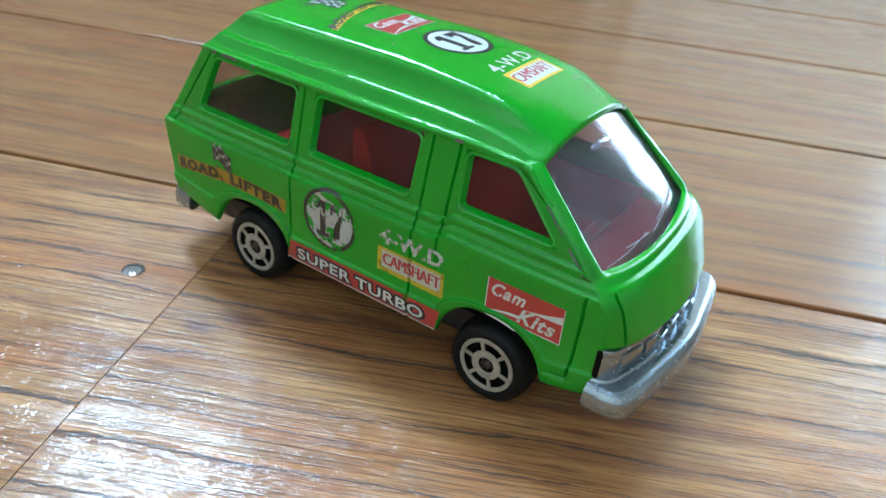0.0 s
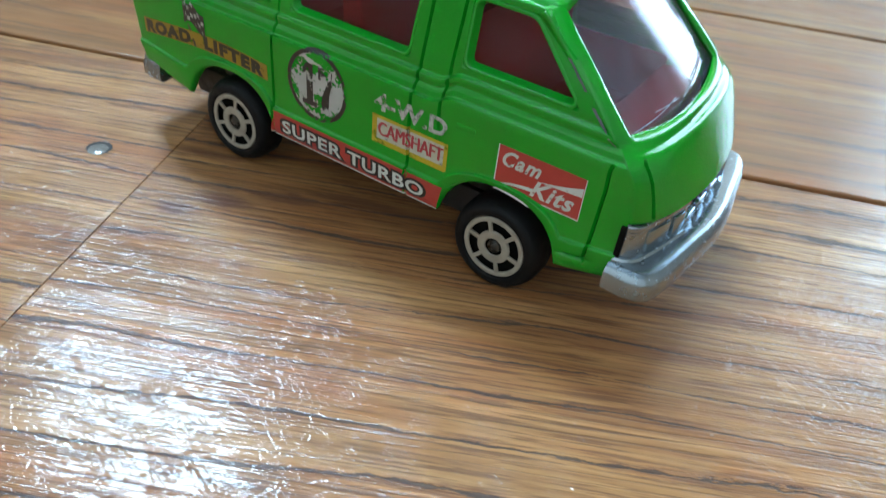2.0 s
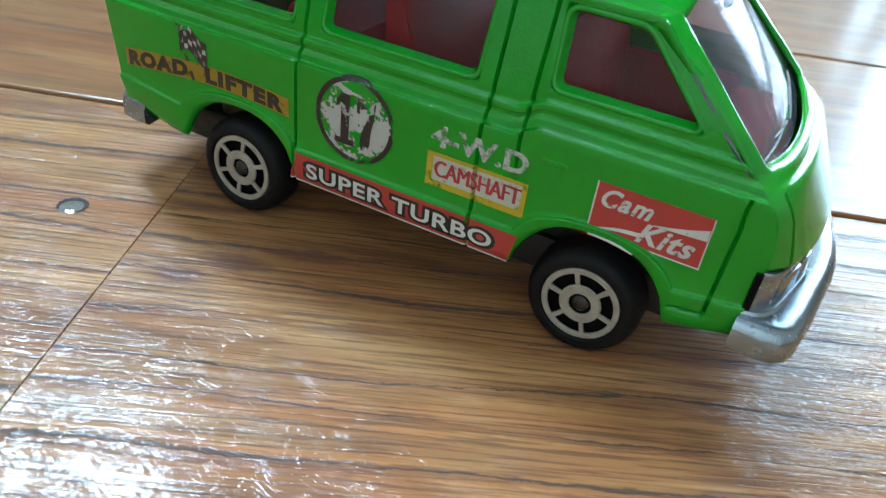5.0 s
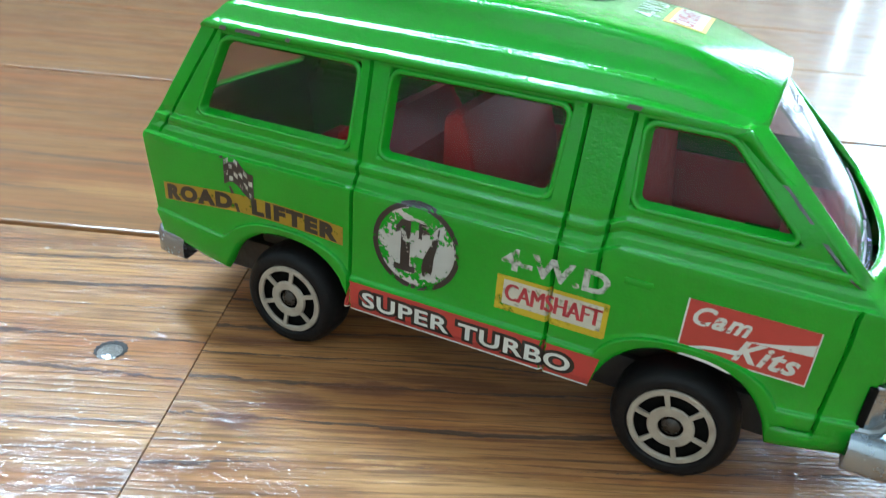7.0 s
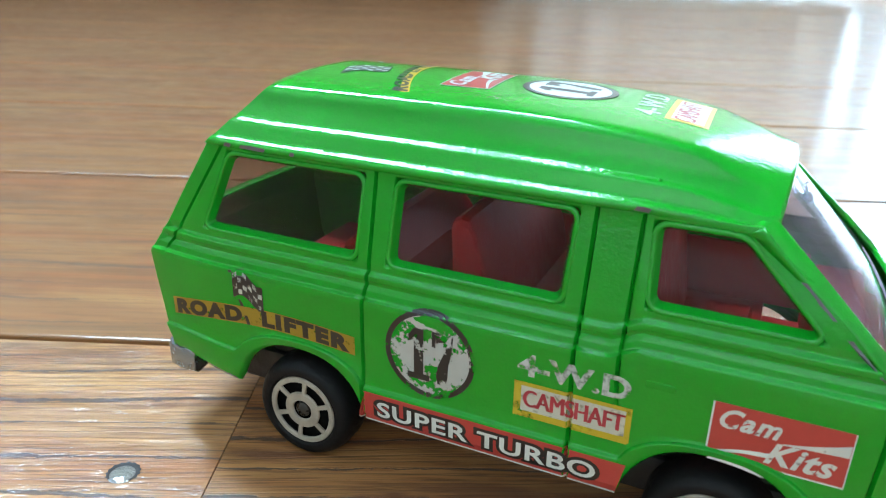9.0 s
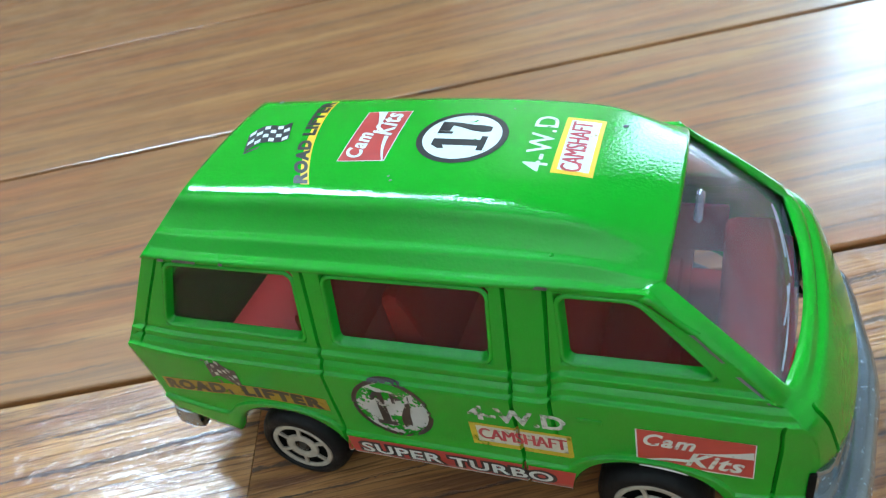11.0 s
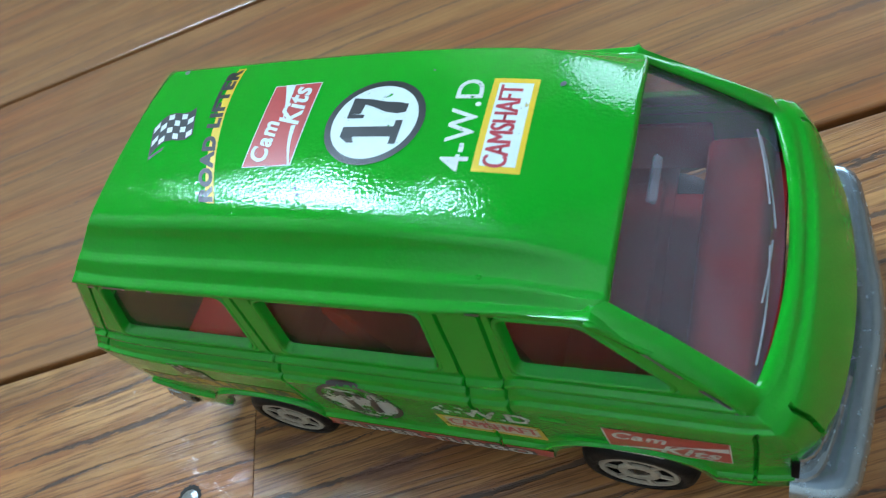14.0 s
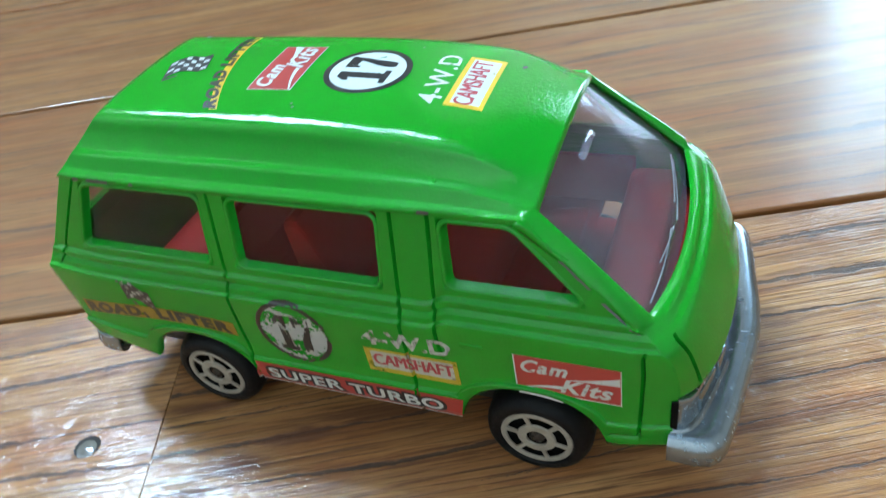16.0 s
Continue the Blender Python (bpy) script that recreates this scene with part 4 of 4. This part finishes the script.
        lens = part("lens", box_mesh("lens", -0.45, 0.3, y0 - mid, y1 - mid, -1.3, 1.3, 0.18), LENS, lamp, "scuffed bluish metal lamp lens")
        lens.matrix_basis = pose(x * MM, -sgn * mid * MM, 13.6 * MM, 0, -4, sgn * (11 if x > 36 else 16))
# solid near-black strips painted in for the shade beside the headlight blocks
for sgn in (-1, 1):
    y0, y1 = sorted((sgn * 14.0, sgn * 16.72))
    part("lamp_gap", box_mesh("lamp_gap", 32.7, 33.35, y0, y1, 9.2, 15.9, 0.1), SLOT_SHADE, van, "near-black strip put in for the shade beside the headlight block")
# near-black block stands in for the shaded gap under the nose
part("grille", sweep("grille", [(35.4, -6.9), (35.9, 0), (35.4, 6.9)], [(-2, 11.2), (0.2, 11.2), (0.2, 16.0), (-2, 16.0)]), SLOT_SHADE, van, "near-black block put in for the shade between the headlights")
for y in (-4.2, 0.0, 4.2):
    part("grille_bar", box_mesh("grille_bar", 35.7, 36.9, y - 1.7, y + 1.7, 11.3, 12.9, 0.2), ZINC, van, "bare metal grille bar")
half = [(-37.2, -16.5), (-39.0, -16.6), (-40.6, -16.3), (-41.7, -15.3), (-42.1, -13.2), (-42.4, -8)]
rear_line = [(x, -y) for x, y in half] + [(-42.5, 0)] + half[::-1]
part("rear_bumper", sweep("rear_bumper", rear_line, [(-2.6, 6.9), (0.1, 6.7), (0.55, 7.1), (0.6, 8.6), (0.3, 9.5), (-0.3, 9.8), (-2.6, 9.8)]), ZINC, van, "small bare zinc rear bumper")

# red interior moulding
tub = part("seat_moulding", box_mesh("seat_moulding", -36, 20.6, -15.0, 15.0, 14.5, 15.2, 0.3), RED_SEAT, van, "red plastic interior moulding")
for y0, y1 in ((-14.8, -14.1), (14.1, 14.8)):
    part("side_trim", box_mesh("side_trim", -12.0, 24.4, y0, y1, 15.1, 22.0, 0.25), RED_SEAT, tub)
part("footwell", box_mesh("footwell", 20.5, 31.0, -10.9, 10.9, 14.5, 15.2, 0.3), RED_SEAT, tub)


def seat(x, tilt, top, base_h):
    """A bench: cushion and a raked backrest with a rolled top."""
    prof = [(0.3, 11.2), (0.3, base_h - 0.8), (-0.4, base_h), (-6.2, base_h - 0.5), (-7.4, base_h - 0.2)]
    back = [(-7.9, base_h + 3), (-8.6 - tilt * 0.6, top - 1.2), (-8.9 - tilt * 0.7, top - 0.2), (-9.6 - tilt * 0.75, top), (-10.4 - tilt * 0.75, top - 0.5), (-10.6 - tilt * 0.5, base_h + 2), (-10.4, 11.2)]
    outline = [(x + a, b) for a, b in prof + back]
    ys = [-12.6, -12.35, -11.8, 11.8, 12.35, 12.6]
    rows = [[(a, y, b - {12.6: 0.8, 12.35: 0.25}.get(abs(y), 0.0) * (1 if b > 11.3 else 0)) for a, b in outline] for y in ys]
    n = len(outline)
    verts = [p for r in rows for p in r]
    faces = [(i * n + j, i * n + (j + 1) % n, (i + 1) * n + (j + 1) % n, (i + 1) * n + j) for i in range(len(ys) - 1) for j in range(n)]
    faces += [tuple(range(n)), tuple((len(ys) - 1) * n + j for j in range(n - 1, -1, -1))]
    return mesh_from("bench_seat", verts, faces, smooth=20)


part("bench_seat", seat(19.6, 1.0, 30.0, 15.6), RED_SEAT, tub, "red moulded front bench")
part("bench_seat", seat(4.6, 2.6, 29.6, 18.4), RED_SEAT, tub, "red moulded second bench")
part("bench_seat", seat(-7.2, 2.6, 25.5, 18.4), RED_SEAT, tub, "red moulded rear bench")
part("dashboard", sweep("dashboard", [(28.0, -12.9), (28.0, 12.9)], [(-3.4, 10.8), (-3.9, 20.6), (-3.5, 21.2), (-2.8, 21.5), (1.0, 21.6), (1.6, 21.2), (2.2, 19.4), (3.4, 19.0), (3.4, 10.8)]), RED_SEAT, tub, "red moulded dashboard shelf")
clear_rib = glazing("clear_moulded_rib", (0.80, 0.80, 0.82), 0.35, 0.08)
mirror = part("mirror", box_mesh("mirror", -0.42, 0.42, -2.3, 2.3, -0.3, 0.3, 0.2), clear_rib, van, "clear moulded mirror lug behind the windscreen")
mirror.matrix_basis = pose(22.0 * MM, -0.8 * MM, 33.3 * MM, 0, 42, 0)
mirror.visible_shadow = False

# wipers moulded on the windscreen
def on_screen(u, k):
    i, j = k * (len(screen) - 1), (u * 0.5 + 0.5) * (len(screen[0]) - 1)
    a, b = min(int(i), len(screen) - 2), min(int(j), len(screen[0]) - 2)
    f, g = i - a, j - b
    p = [Vector(screen[a + m][b + n]) for m in (0, 1) for n in (0, 1)]
    return (p[0] * (1 - g) + p[1] * g) * (1 - f) + (p[2] * (1 - g) + p[3] * g) * f


WIPER = plain("scuffed_clear_ridge", (0.30, 0.27, 0.28), 0.3)
for u0, k0, u1, k1 in ((-0.68, 0.955, -0.04, 0.88), (-0.36, 0.88, 0.0, 0.9), (0.08, 0.92, 0.62, 0.84), (0.2, 0.87, 0.66, 0.82)):
    pts = [on_screen(u0 + (u1 - u0) * i / 10, k0 + (k1 - k0) * i / 10) for i in range(11)]
    rows = [[tuple(p + Vector((0.05 + h, 0, 0.05 + h)) + Vector((s * 0.7, 0, -s * 0.7))) for s, h in ((-0.07, -0.1), (-0.03, 0.02), (0.03, 0.02), (0.07, -0.1))] for p in pts]
    part("wiper", grid_mesh("wiper", rows, closed=True), WIPER, van, "thin moulded wiper ridge")

# door handle
part("door_handle", box_mesh("door_handle", 12.2, 14.7, -(side_y(13.4, 19.6) + 0.12), -(side_y(13.4, 19.6) - 0.4), 19.25, 19.95, 0.14), GREEN, van, "small moulded green door handle")
part("door_handle", box_mesh("door_handle", 12.2, 14.7, side_y(13.4, 19.6) - 0.4, side_y(13.4, 19.6) + 0.12, 19.25, 19.95, 0.14), GREEN, van, "small moulded green door handle")

# ---- printing on the side ----
def print_set(items, place):
    """Decal layers: name, flat shape, material, label; each lies a little over the one before."""
    for i, (name, flat, mat, label) in enumerate(items):
        bridge = place is on_side and name in ("lettering", "letter_outline")
        decal(name, flat, over_gaps if bridge else place, 0.035 + 0.012 * i, mat, van, label)


def serif_17(ca, cb, w, h):
    """The race number in a slab style: a one with a foot bar and a seven with a swelling stem."""
    shapes = (((0.15, 0.0), (0.37, 0.0), (0.37, 1.0), (0.15, 1.0)), ((0.0, 0.0), (0.15, 0.0), (0.15, 0.12), (0.0, 0.12)), ((0.37, 0.0), (0.51, 0.0), (0.51, 0.12), (0.37, 0.12)),
              ((0.02, 0.72), (0.15, 0.78), (0.15, 1.0), (0.02, 0.84)), ((0.56, 0.70), (0.64, 0.70), (0.66, 1.0), (0.56, 1.0)), ((0.66, 0.78), (0.88, 0.76), (0.88, 1.0), (0.66, 1.0)),
              ((0.88, 0.76), (0.82, 0.60), (1.0, 0.66), (1.04, 1.0), (0.88, 1.0)), ((0.82, 0.60), (0.70, 0.36), (0.94, 0.42), (1.0, 0.66)), ((0.70, 0.36), (0.66, 0.14), (0.92, 0.16), (0.94, 0.42)), ((0.66, 0.14), (0.70, 0.0), (0.88, 0.0), (0.92, 0.16)))
    pts, faces = [], []
    for shape in shapes:
        faces.append(tuple(range(len(pts), len(pts) + len(shape))))
        pts += [(ca + (x - 0.52) * w, cb + (y - 0.5) * h) for x, y in shape]
    return refined((pts, faces), 0.7)


print_set([("number_disc", disc(-7.8, 16.93, 0.02, 4.3), WHITE_WORN, "flaked white number disc"),
           ("number_ring", disc(-7.8, 16.93, 4.15, 4.7), BLACK_WORN, "chipped black ring"),
           ("number", serif_17(-7.7, 16.8, 4.6, 5.6), BLACK_WORN, "flaked black number 17")], on_side)
ST = letters("SUPER TURBO", 0, 0.022, 1.06)
ST_FAT = letters("SUPER TURBO", 0, 0.13, 1.06)
print_set([("sill_stripe", patch(-15.6, 10.9, 7.75, 11.2, 210, 4, 0.7), RED_INK, "red sill stripe"),
           ("stripe_edge", patch(-15.6, 10.9, 7.64, 7.86, 210, 2), WHITE_SPECK, "thin white lower edge of the stripe"),
           ("letter_outline", boxed(ST_FAT, -13.75, 9.5, 8.2, 10.75), BLACK_INK, "black letter outline"),
           ("lettering", boxed(ST, -13.3, 9.05, 8.55, 10.4), WHITE_INK, "white words SUPER TURBO")], on_side)


def doubled(flat, shift):
    """Letters struck twice with a small shift, for a bolder stroke."""
    pts, faces = flat
    k = len(pts)
    return [(x * (1 - shift), y) for x, y in pts] + [(x * (1 - shift) + shift, y + 0.0) for x, y in pts], faces + [tuple(i + k for i in f) for f in faces]


CS = doubled(letters("CAMSHAFT", 0, 0.0, 0.95), 0.016)
print_set([("yellow_panel", patch(0.8, 11.5, 13.0, 16.75, 90, 6), YELLOW_WORN, "yellow label with worn edge"),
           ("white_panel", patch(1.5, 11.0, 13.7, 16.35, 80, 4), WHITE_RUBBED, "rubbed white field"),
           ("lettering", boxed(CS, 1.7, 11.0, 14.2, 16.0), RED_LETTER, "red word CAMSHAFT")], on_side)
WD = letters("4-W.D", 0, 0.035, 1.0)
print_set([("lettering", boxed(WD, 1.0, 11.2, 17.4, 19.7), WHITE_FAINT, "half rubbed white letters 4-W.D")], on_side)
CAM, KITS = letters("Cam", 0.35, 0.03, 1.15), letters("Kits", 0.35, 0.03, 1.1)


def ribbon(a0, a1, b0, b1):
    """The white ribbon of the red label: a thin tail to the first letter, then a widening wedge."""
    wa, hb = a1 - a0, b1 - b0
    n = 12
    tail = []
    for i in range(n + 1):
        t = i / n
        c, thick = 0.03 + 0.2 * t + 0.04 * math.sin(math.pi * t), 0.035 + 0.06 * t
        tail += [(a0 + wa * 0.46 * t, b0 + hb * (c - thick / 2)), (a0 + wa * 0.46 * t, b0 + hb * (c + thick / 2))]
    wedge = []
    for i in range(n + 1):
        t = i / n
        low, high = 0.5 + 0.06 * t, 0.5 + 0.26 * t * (0.6 + 0.4 * t) + 0.02
        wedge += [(a0 + wa * (0.54 + 0.46 * t), b0 + hb * low), (a0 + wa * (0.54 + 0.46 * t), b0 + hb * high)]
    strip = [(2 * i, 2 * i + 2, 2 * i + 3, 2 * i + 1) for i in range(n)]
    return (tail, strip), (wedge, strip)


TAIL, WEDGE = ribbon(17.85, 28.05, 14.5, 19.6)
print_set([("white_edge", patch(17.7, 28.2, 14.35, 19.6, 16, 6), WHITE_SPECK, "white label border"),
           ("red_panel", patch(17.85, 28.1, 14.5, 19.6, 16, 6), RED_INK, "red label field"),
           ("ribbon_tail", TAIL, WHITE_SPECK, "thin white ribbon on the label"),
           ("ribbon", WEDGE, WHITE_WORDS, "rubbed white ribbon wedge"),
           ("lettering", boxed(CAM, 18.4, 23.1, 17.3, 19.2), WHITE_WORDS, "white word Cam"),
           ("lettering", boxed(KITS, 22.2, 27.4, 14.95, 17.1), WHITE_WORDS, "white word Kits")], on_side)
print_set([("white_edge", patch(17.9, 22.4, 14.1, 14.5, 12, 2, 0.3), WHITE_SPECK, "white label edge on the wheel arch")], lambda a, b, lift: (a, -(17.2 - taper(a) + lift), b - 0.03 * (a - 18.2) ** 2))
RL = letters("ROAD  LIFTER", 0, 0.065, 1.2)
RL_BOLD = letters("ROAD LIFTER", 0, 0.06, 1.15)
side_bow = lambda x: -0.2 + 0.75 * x + 1.0 * math.sin(math.pi * min(1, x * 0.95)) + 0.1 * x * x
RUN, RISE = (-39.3, -16.6), 14.1


def bow_band(a0, a1, b0, h, rise, n=40):
    pts = []
    for i in range(n + 1):
        t = i / n
        pts += [(a0 + (a1 - a0) * t, b0 + rise(t)), (a0 + (a1 - a0) * t, b0 + h + rise(t))]
    return pts, [(2 * i, 2 * i + 2, 2 * i + 3, 2 * i + 1) for i in range(n)]


dark, pale = flag_pieces(-30.6, 18.1, 3.7, 2.7)
pole = ([(-31.2, 21.0), (-30.8, 21.1), (-28.8, 15.1), (-29.2, 15.0)], [(0, 1, 2, 3)])
print_set([("amber_band", bow_band(-39.8, -16.0, RISE - 0.2, 2.1, side_bow), AMBER_INK, "rubbed amber band"),
           ("lettering", arched(RL, *RUN, RISE - 0.08, 1.9, side_bow), BLACK_INK, "black words ROAD LIFTER"),
           ("flag_pole", pole, BLACK_INK, "printed black flag pole"),
           ("flag_dark", dark, BLACK_INK, "dark cloth of a printed flag"),
           ("flag_light", pale, WHITE_FAINT, "pale squares of a printed flag")], on_side)

# ---- printing on the roof: words run across the van, their tops to the rear ----
print_set([("number_disc", disc(0, 0, 0.02, 4.3), WHITE_SPECK, "speckled white number disc"),
           ("number_ring", disc(0, 0, 4.1, 4.75), BLACK_INK, "black ring"),
           ("number", serif_17(0.1, 0, 5.0, 5.6), BLACK_INK, "black number 17")], on_roof(-1.0, 0.5))
ROOF_TAIL, ROOF_WEDGE = ribbon(-4.85, 4.85, -2.55, 2.55)
print_set([("white_edge", patch(-4.95, 4.95, -2.65, 2.65, 12, 6), WHITE_INK, "white label border"),
           ("red_panel", patch(-4.85, 4.85, -2.55, 2.55, 12, 6), RED_INK, "red label field"),
           ("ribbon_tail", ROOF_TAIL, WHITE_SPECK, "thin white ribbon on the label"),
           ("ribbon", ROOF_WEDGE, WHITE_SPECK, "white ribbon wedge"),
           ("lettering", boxed(CAM, -4.4, 0.3, 0.2, 2.2), WHITE_INK, "white word Cam"),
           ("lettering", boxed(KITS, -0.4, 4.5, -1.9, 0.5), WHITE_INK, "white word Kits")], on_roof(-10.7, 0.6, 2.5))
WD_THIN = letters("4-W.D", 0, 0.012, 1.05)
print_set([("lettering", boxed(WD_THIN, -4.9, 4.9, -1.2, 1.2), WHITE_WORDS, "white letters 4-W.D")], on_roof(7.2, 0.4, 3))
print_set([("yellow_panel", patch(-4.95, 4.95, -1.95, 1.95, 12, 6), YELLOW_INK, "yellow bordered label"),
           ("white_panel", patch(-4.35, 4.4, -1.5, 1.4, 12, 4), WHITE_SPECK, "rubbed white field"),
           ("lettering", boxed(CS, -4.5, 4.2, -0.75, 1.2), RED_LETTER, "red word CAMSHAFT")], on_roof(10.85, 0.6, 1.5))
roof_bow = lambda x: -3.7 + 4.3 * (1 - (1 - x) ** 1.9)
print_set([("amber_band", bow_band(-8.5, 8.3, -1.15, 1.0, roof_bow), YELLOW_INK, "yellow band"),
           ("lettering", arched(RL_BOLD, -8.4, 8.2, -0.95, 1.7, roof_bow), BLACK_INK, "black words ROAD LIFTER")], on_roof(-19.5, 0.4))


def on_flag(a, b, lift):
    x, y = -25.4 + 4.0 * a - 1.5 * b, -3.2 + 4.0 * a + 4.0 * b
    return (x, y, roof_top(x, y) + lift)


dark, pale = flag_pieces(0.02, 0.1, 0.95, 0.85)
print_set([("flag_pole", ([(0, -0.03), (1.7, -0.03), (1.7, 0.06), (0, 0.06)], [(0, 1, 2, 3)]), BLACK_INK, "printed black flag pole"),
           ("flag_dark", dark, BLACK_INK, "dark cloth of a printed flag"), ("flag_light", pale, WHITE_INK, "pale squares of a printed flag")], on_flag)

# ---- chipped paint ----
def chip(pts):
    me = bpy.data.meshes.new("paint_chip")
    me.from_pydata([tuple(c * MM for c in p) for p in pts], [], [tuple(range(len(pts)))])
    part("paint_chip", me, CHIP, van, "paint chipped to grey metal")


rng = random.Random(4)


def edge_chip(z0, z1, w, back):
    up = [z0 + (z1 - z0) * i / 5 for i in range(6)]
    a = [(lerp_table(FRONT_X, z) - back - w * (0.4 + 0.6 * rng.random()), -(side_y(lerp_table(FRONT_X, z) - back, z) + 0.06), z) for z in up]
    b = [(lerp_table(FRONT_X, z) - back + 0.05 * rng.random(), -(side_y(lerp_table(FRONT_X, z) - back, z) + 0.06), z) for z in up[::-1]]
    chip(a + b)


edge_chip(27.6, 30.0, 0.6, 0.25)
edge_chip(23.6, 26.4, 0.45, 0.3)
for x0, x1 in ((-32.6, -31.6), (-30.6, -27.4), (-24.6, -23.9), (9.0, 10.4)):
    lip_y = -14.42 + 0.44 * ease(2.0, 16.5, (x0 + x1) / 2)
    chip([(x0, lip_y, 33.5), (x0 + 0.2, lip_y, 33.85), ((x0 + x1) / 2, lip_y, 33.9), (x1, lip_y, 33.8), (x1 - 0.2, lip_y, 33.45)])


def speck(x, y, r):
    chip([(x + r * math.cos(k * 1.05) * (0.7 + 0.5 * rng.random()), y + r * math.sin(k * 1.05) * (0.7 + 0.5 * rng.random()), roof_top(x, y) + 0.06) for k in range(6)])


for x, y, r in ((14.5, 5.4, 0.3), (-27.2, 8.9, 0.35), (-6.4, -6.6, 0.18), (-6.0, -7.2, 0.2), (3.0, 6.5, 0.12)):
    speck(x, y, r)
part("paint_lump", lathe("paint_lump", [(0.01, -0.1), (0.15, -0.05), (0.24, 0.08)], 10), GREEN, van, "small lump in the enamel").matrix_basis = pose(10.4 * MM, -11.9 * MM, (roof_top(10.4, -11.9) + 0.05) * MM, -50)

# ---- floor boards, laid last ----
def board_mesh(name, length, width=BOARD_W - 1.1, thick=6.0):
    """A board with eased edges: origin at its middle, on its upper face."""
    a, b = length / 2 - 0.03, width / 2
    rows = []
    for inset, z in ((0, -thick), (0, -0.7), (0.08, -0.3), (0.25, -0.08), (0.5, 0)):
        i = min(inset, 0.35) if inset else 0
        rows.append([(-a + i * 0.1, -b + inset, z), (a - i * 0.1, -b + inset, z), (a - i * 0.1, b - inset, z), (-a + i * 0.1, b - inset, z)])
    verts = [p for r in rows for p in r]
    faces = [(i * 4 + j, i * 4 + (j + 1) % 4, (i + 1) * 4 + (j + 1) % 4, (i + 1) * 4 + j) for i in range(4) for j in range(4)] + [(16, 17, 18, 19)]
    return mesh_from(name, verts, faces)


WIDER = 58.0
STAIN_PLACES = ((-31, -6.8, 6, 1.6, 0.6), (-30.5, -20.5, 4.5, 2.4, 0.75), (-25.5, -16.8, 4.5, 2.2, 0.75), (-19, -13.5, 6, 1.8, 0.65), (-8, -11, 8, 2, 0.5))
MID_U, MID_V = -36.67 + BOARD_L / 2, SEAM_V - (BOARD_W + WIDER) / 2
STAINS = [((u - MID_U) * MM, (v - MID_V) * MM, a * MM, b * MM, k) for u, v, a, b, k in STAIN_PLACES]
JOINT = {-1: -36.67, 0: 250.0, 1: 330.0, 2: 210.0, -2: 240.0}
SCUFFS = [((56 - MID_U) * MM, (-22 - MID_V) * MM, 34 * MM, 24 * MM)]
WOOD_STAINED = board_wood("stained_weathered_board", (0.56, 0.285, 0.112), (0.42, 0.188, 0.064), (0.11, 0.045, 0.022), True, STAINS, SCUFFS)
rng = random.Random(11)
k0, k1 = math.floor((V0 * 1000 - SEAM_V + WIDER) / BOARD_W), math.ceil((V1 * 1000 - SEAM_V) / BOARD_W)
shared = {}
for k in range(k0, k1):
    first = JOINT.get(k, rng.uniform(-300, 300))
    v0, v1 = SEAM_V + BOARD_W * k, SEAM_V + BOARD_W * (k + 1)
    if k < 0:                      # the board under the van is a wide one
        v0, v1 = v0 - WIDER, (v1 if k == -1 else v1 - WIDER)
    c0, c1 = max(v0, V0 * 1000), min(v1, V1 * 1000)
    stops = [first + BOARD_L * i for i in range(-6, 7)]
    for a, b in zip(stops, stops[1:]):
        a, b = max(a, U0 * 1000), min(b, U1 * 1000)
        if b - a < 12 or c1 - c0 < 8:
            continue
        old = k <= -1
        right = k == -1 and abs(a - JOINT[-1]) < 1
        key = (round(b - a), round(c1 - c0), old, right)
        if key not in shared:
            shared[key] = board_mesh("board", b - a, c1 - c0 - 1.1)
            shared[key].materials.append(WOOD_STAINED if right else WOOD_OLD if old else WOOD_SMOOTH)
        ob = new("board", shared[key])
        ob.parent = floor
        ob.location = ((a + b) / 2 * MM, (c0 + c1) / 2 * MM, (0.0 if old else rng.uniform(-0.12, 0.0)) * MM)

plug = part("nail_plug", lathe("nail_plug", [(0.01, -0.16), (0.4, -0.15), (0.8, -0.11), (1.15, -0.05), (1.4, 0.0), (1.5, 0.03)], 28, 60), plain("varnished_filler", (0.30, 0.27, 0.23), 0.12, 0.0, 0.7, 1.6, 0.5, 1.0), floor, "shiny rounded nail plug")
plug.matrix_basis = TURN_ROOM.inverted() @ pose(-38.4 * MM, -27.95 * MM, 0.00003, -90)
rim_rows = []
for i in range(41):                # dark rim round most of the plug, wider on its far side
    a = radians(-40 + 265 * i / 40)
    wide = 0.42 * math.sin(math.pi * i / 40) + 0.08 * math.sin(i * 1.9) + 0.09
    rim_rows.append([(r * math.cos(a), r * math.sin(a), z) for r, z in ((1.32, 0.035), (1.4, 0.05), (1.42 + wide * 0.6, 0.05), (1.45 + max(0.05, wide), 0.02))])
gap = part("plug_gap", grid_mesh("plug_gap", rim_rows), SUBFLOOR, floor, "dark ragged rim round the nail plug")
gap.matrix_basis = TURN_ROOM.inverted() @ pose(-38.4 * MM, -27.95 * MM, 0.00003, 0, 0, 20)
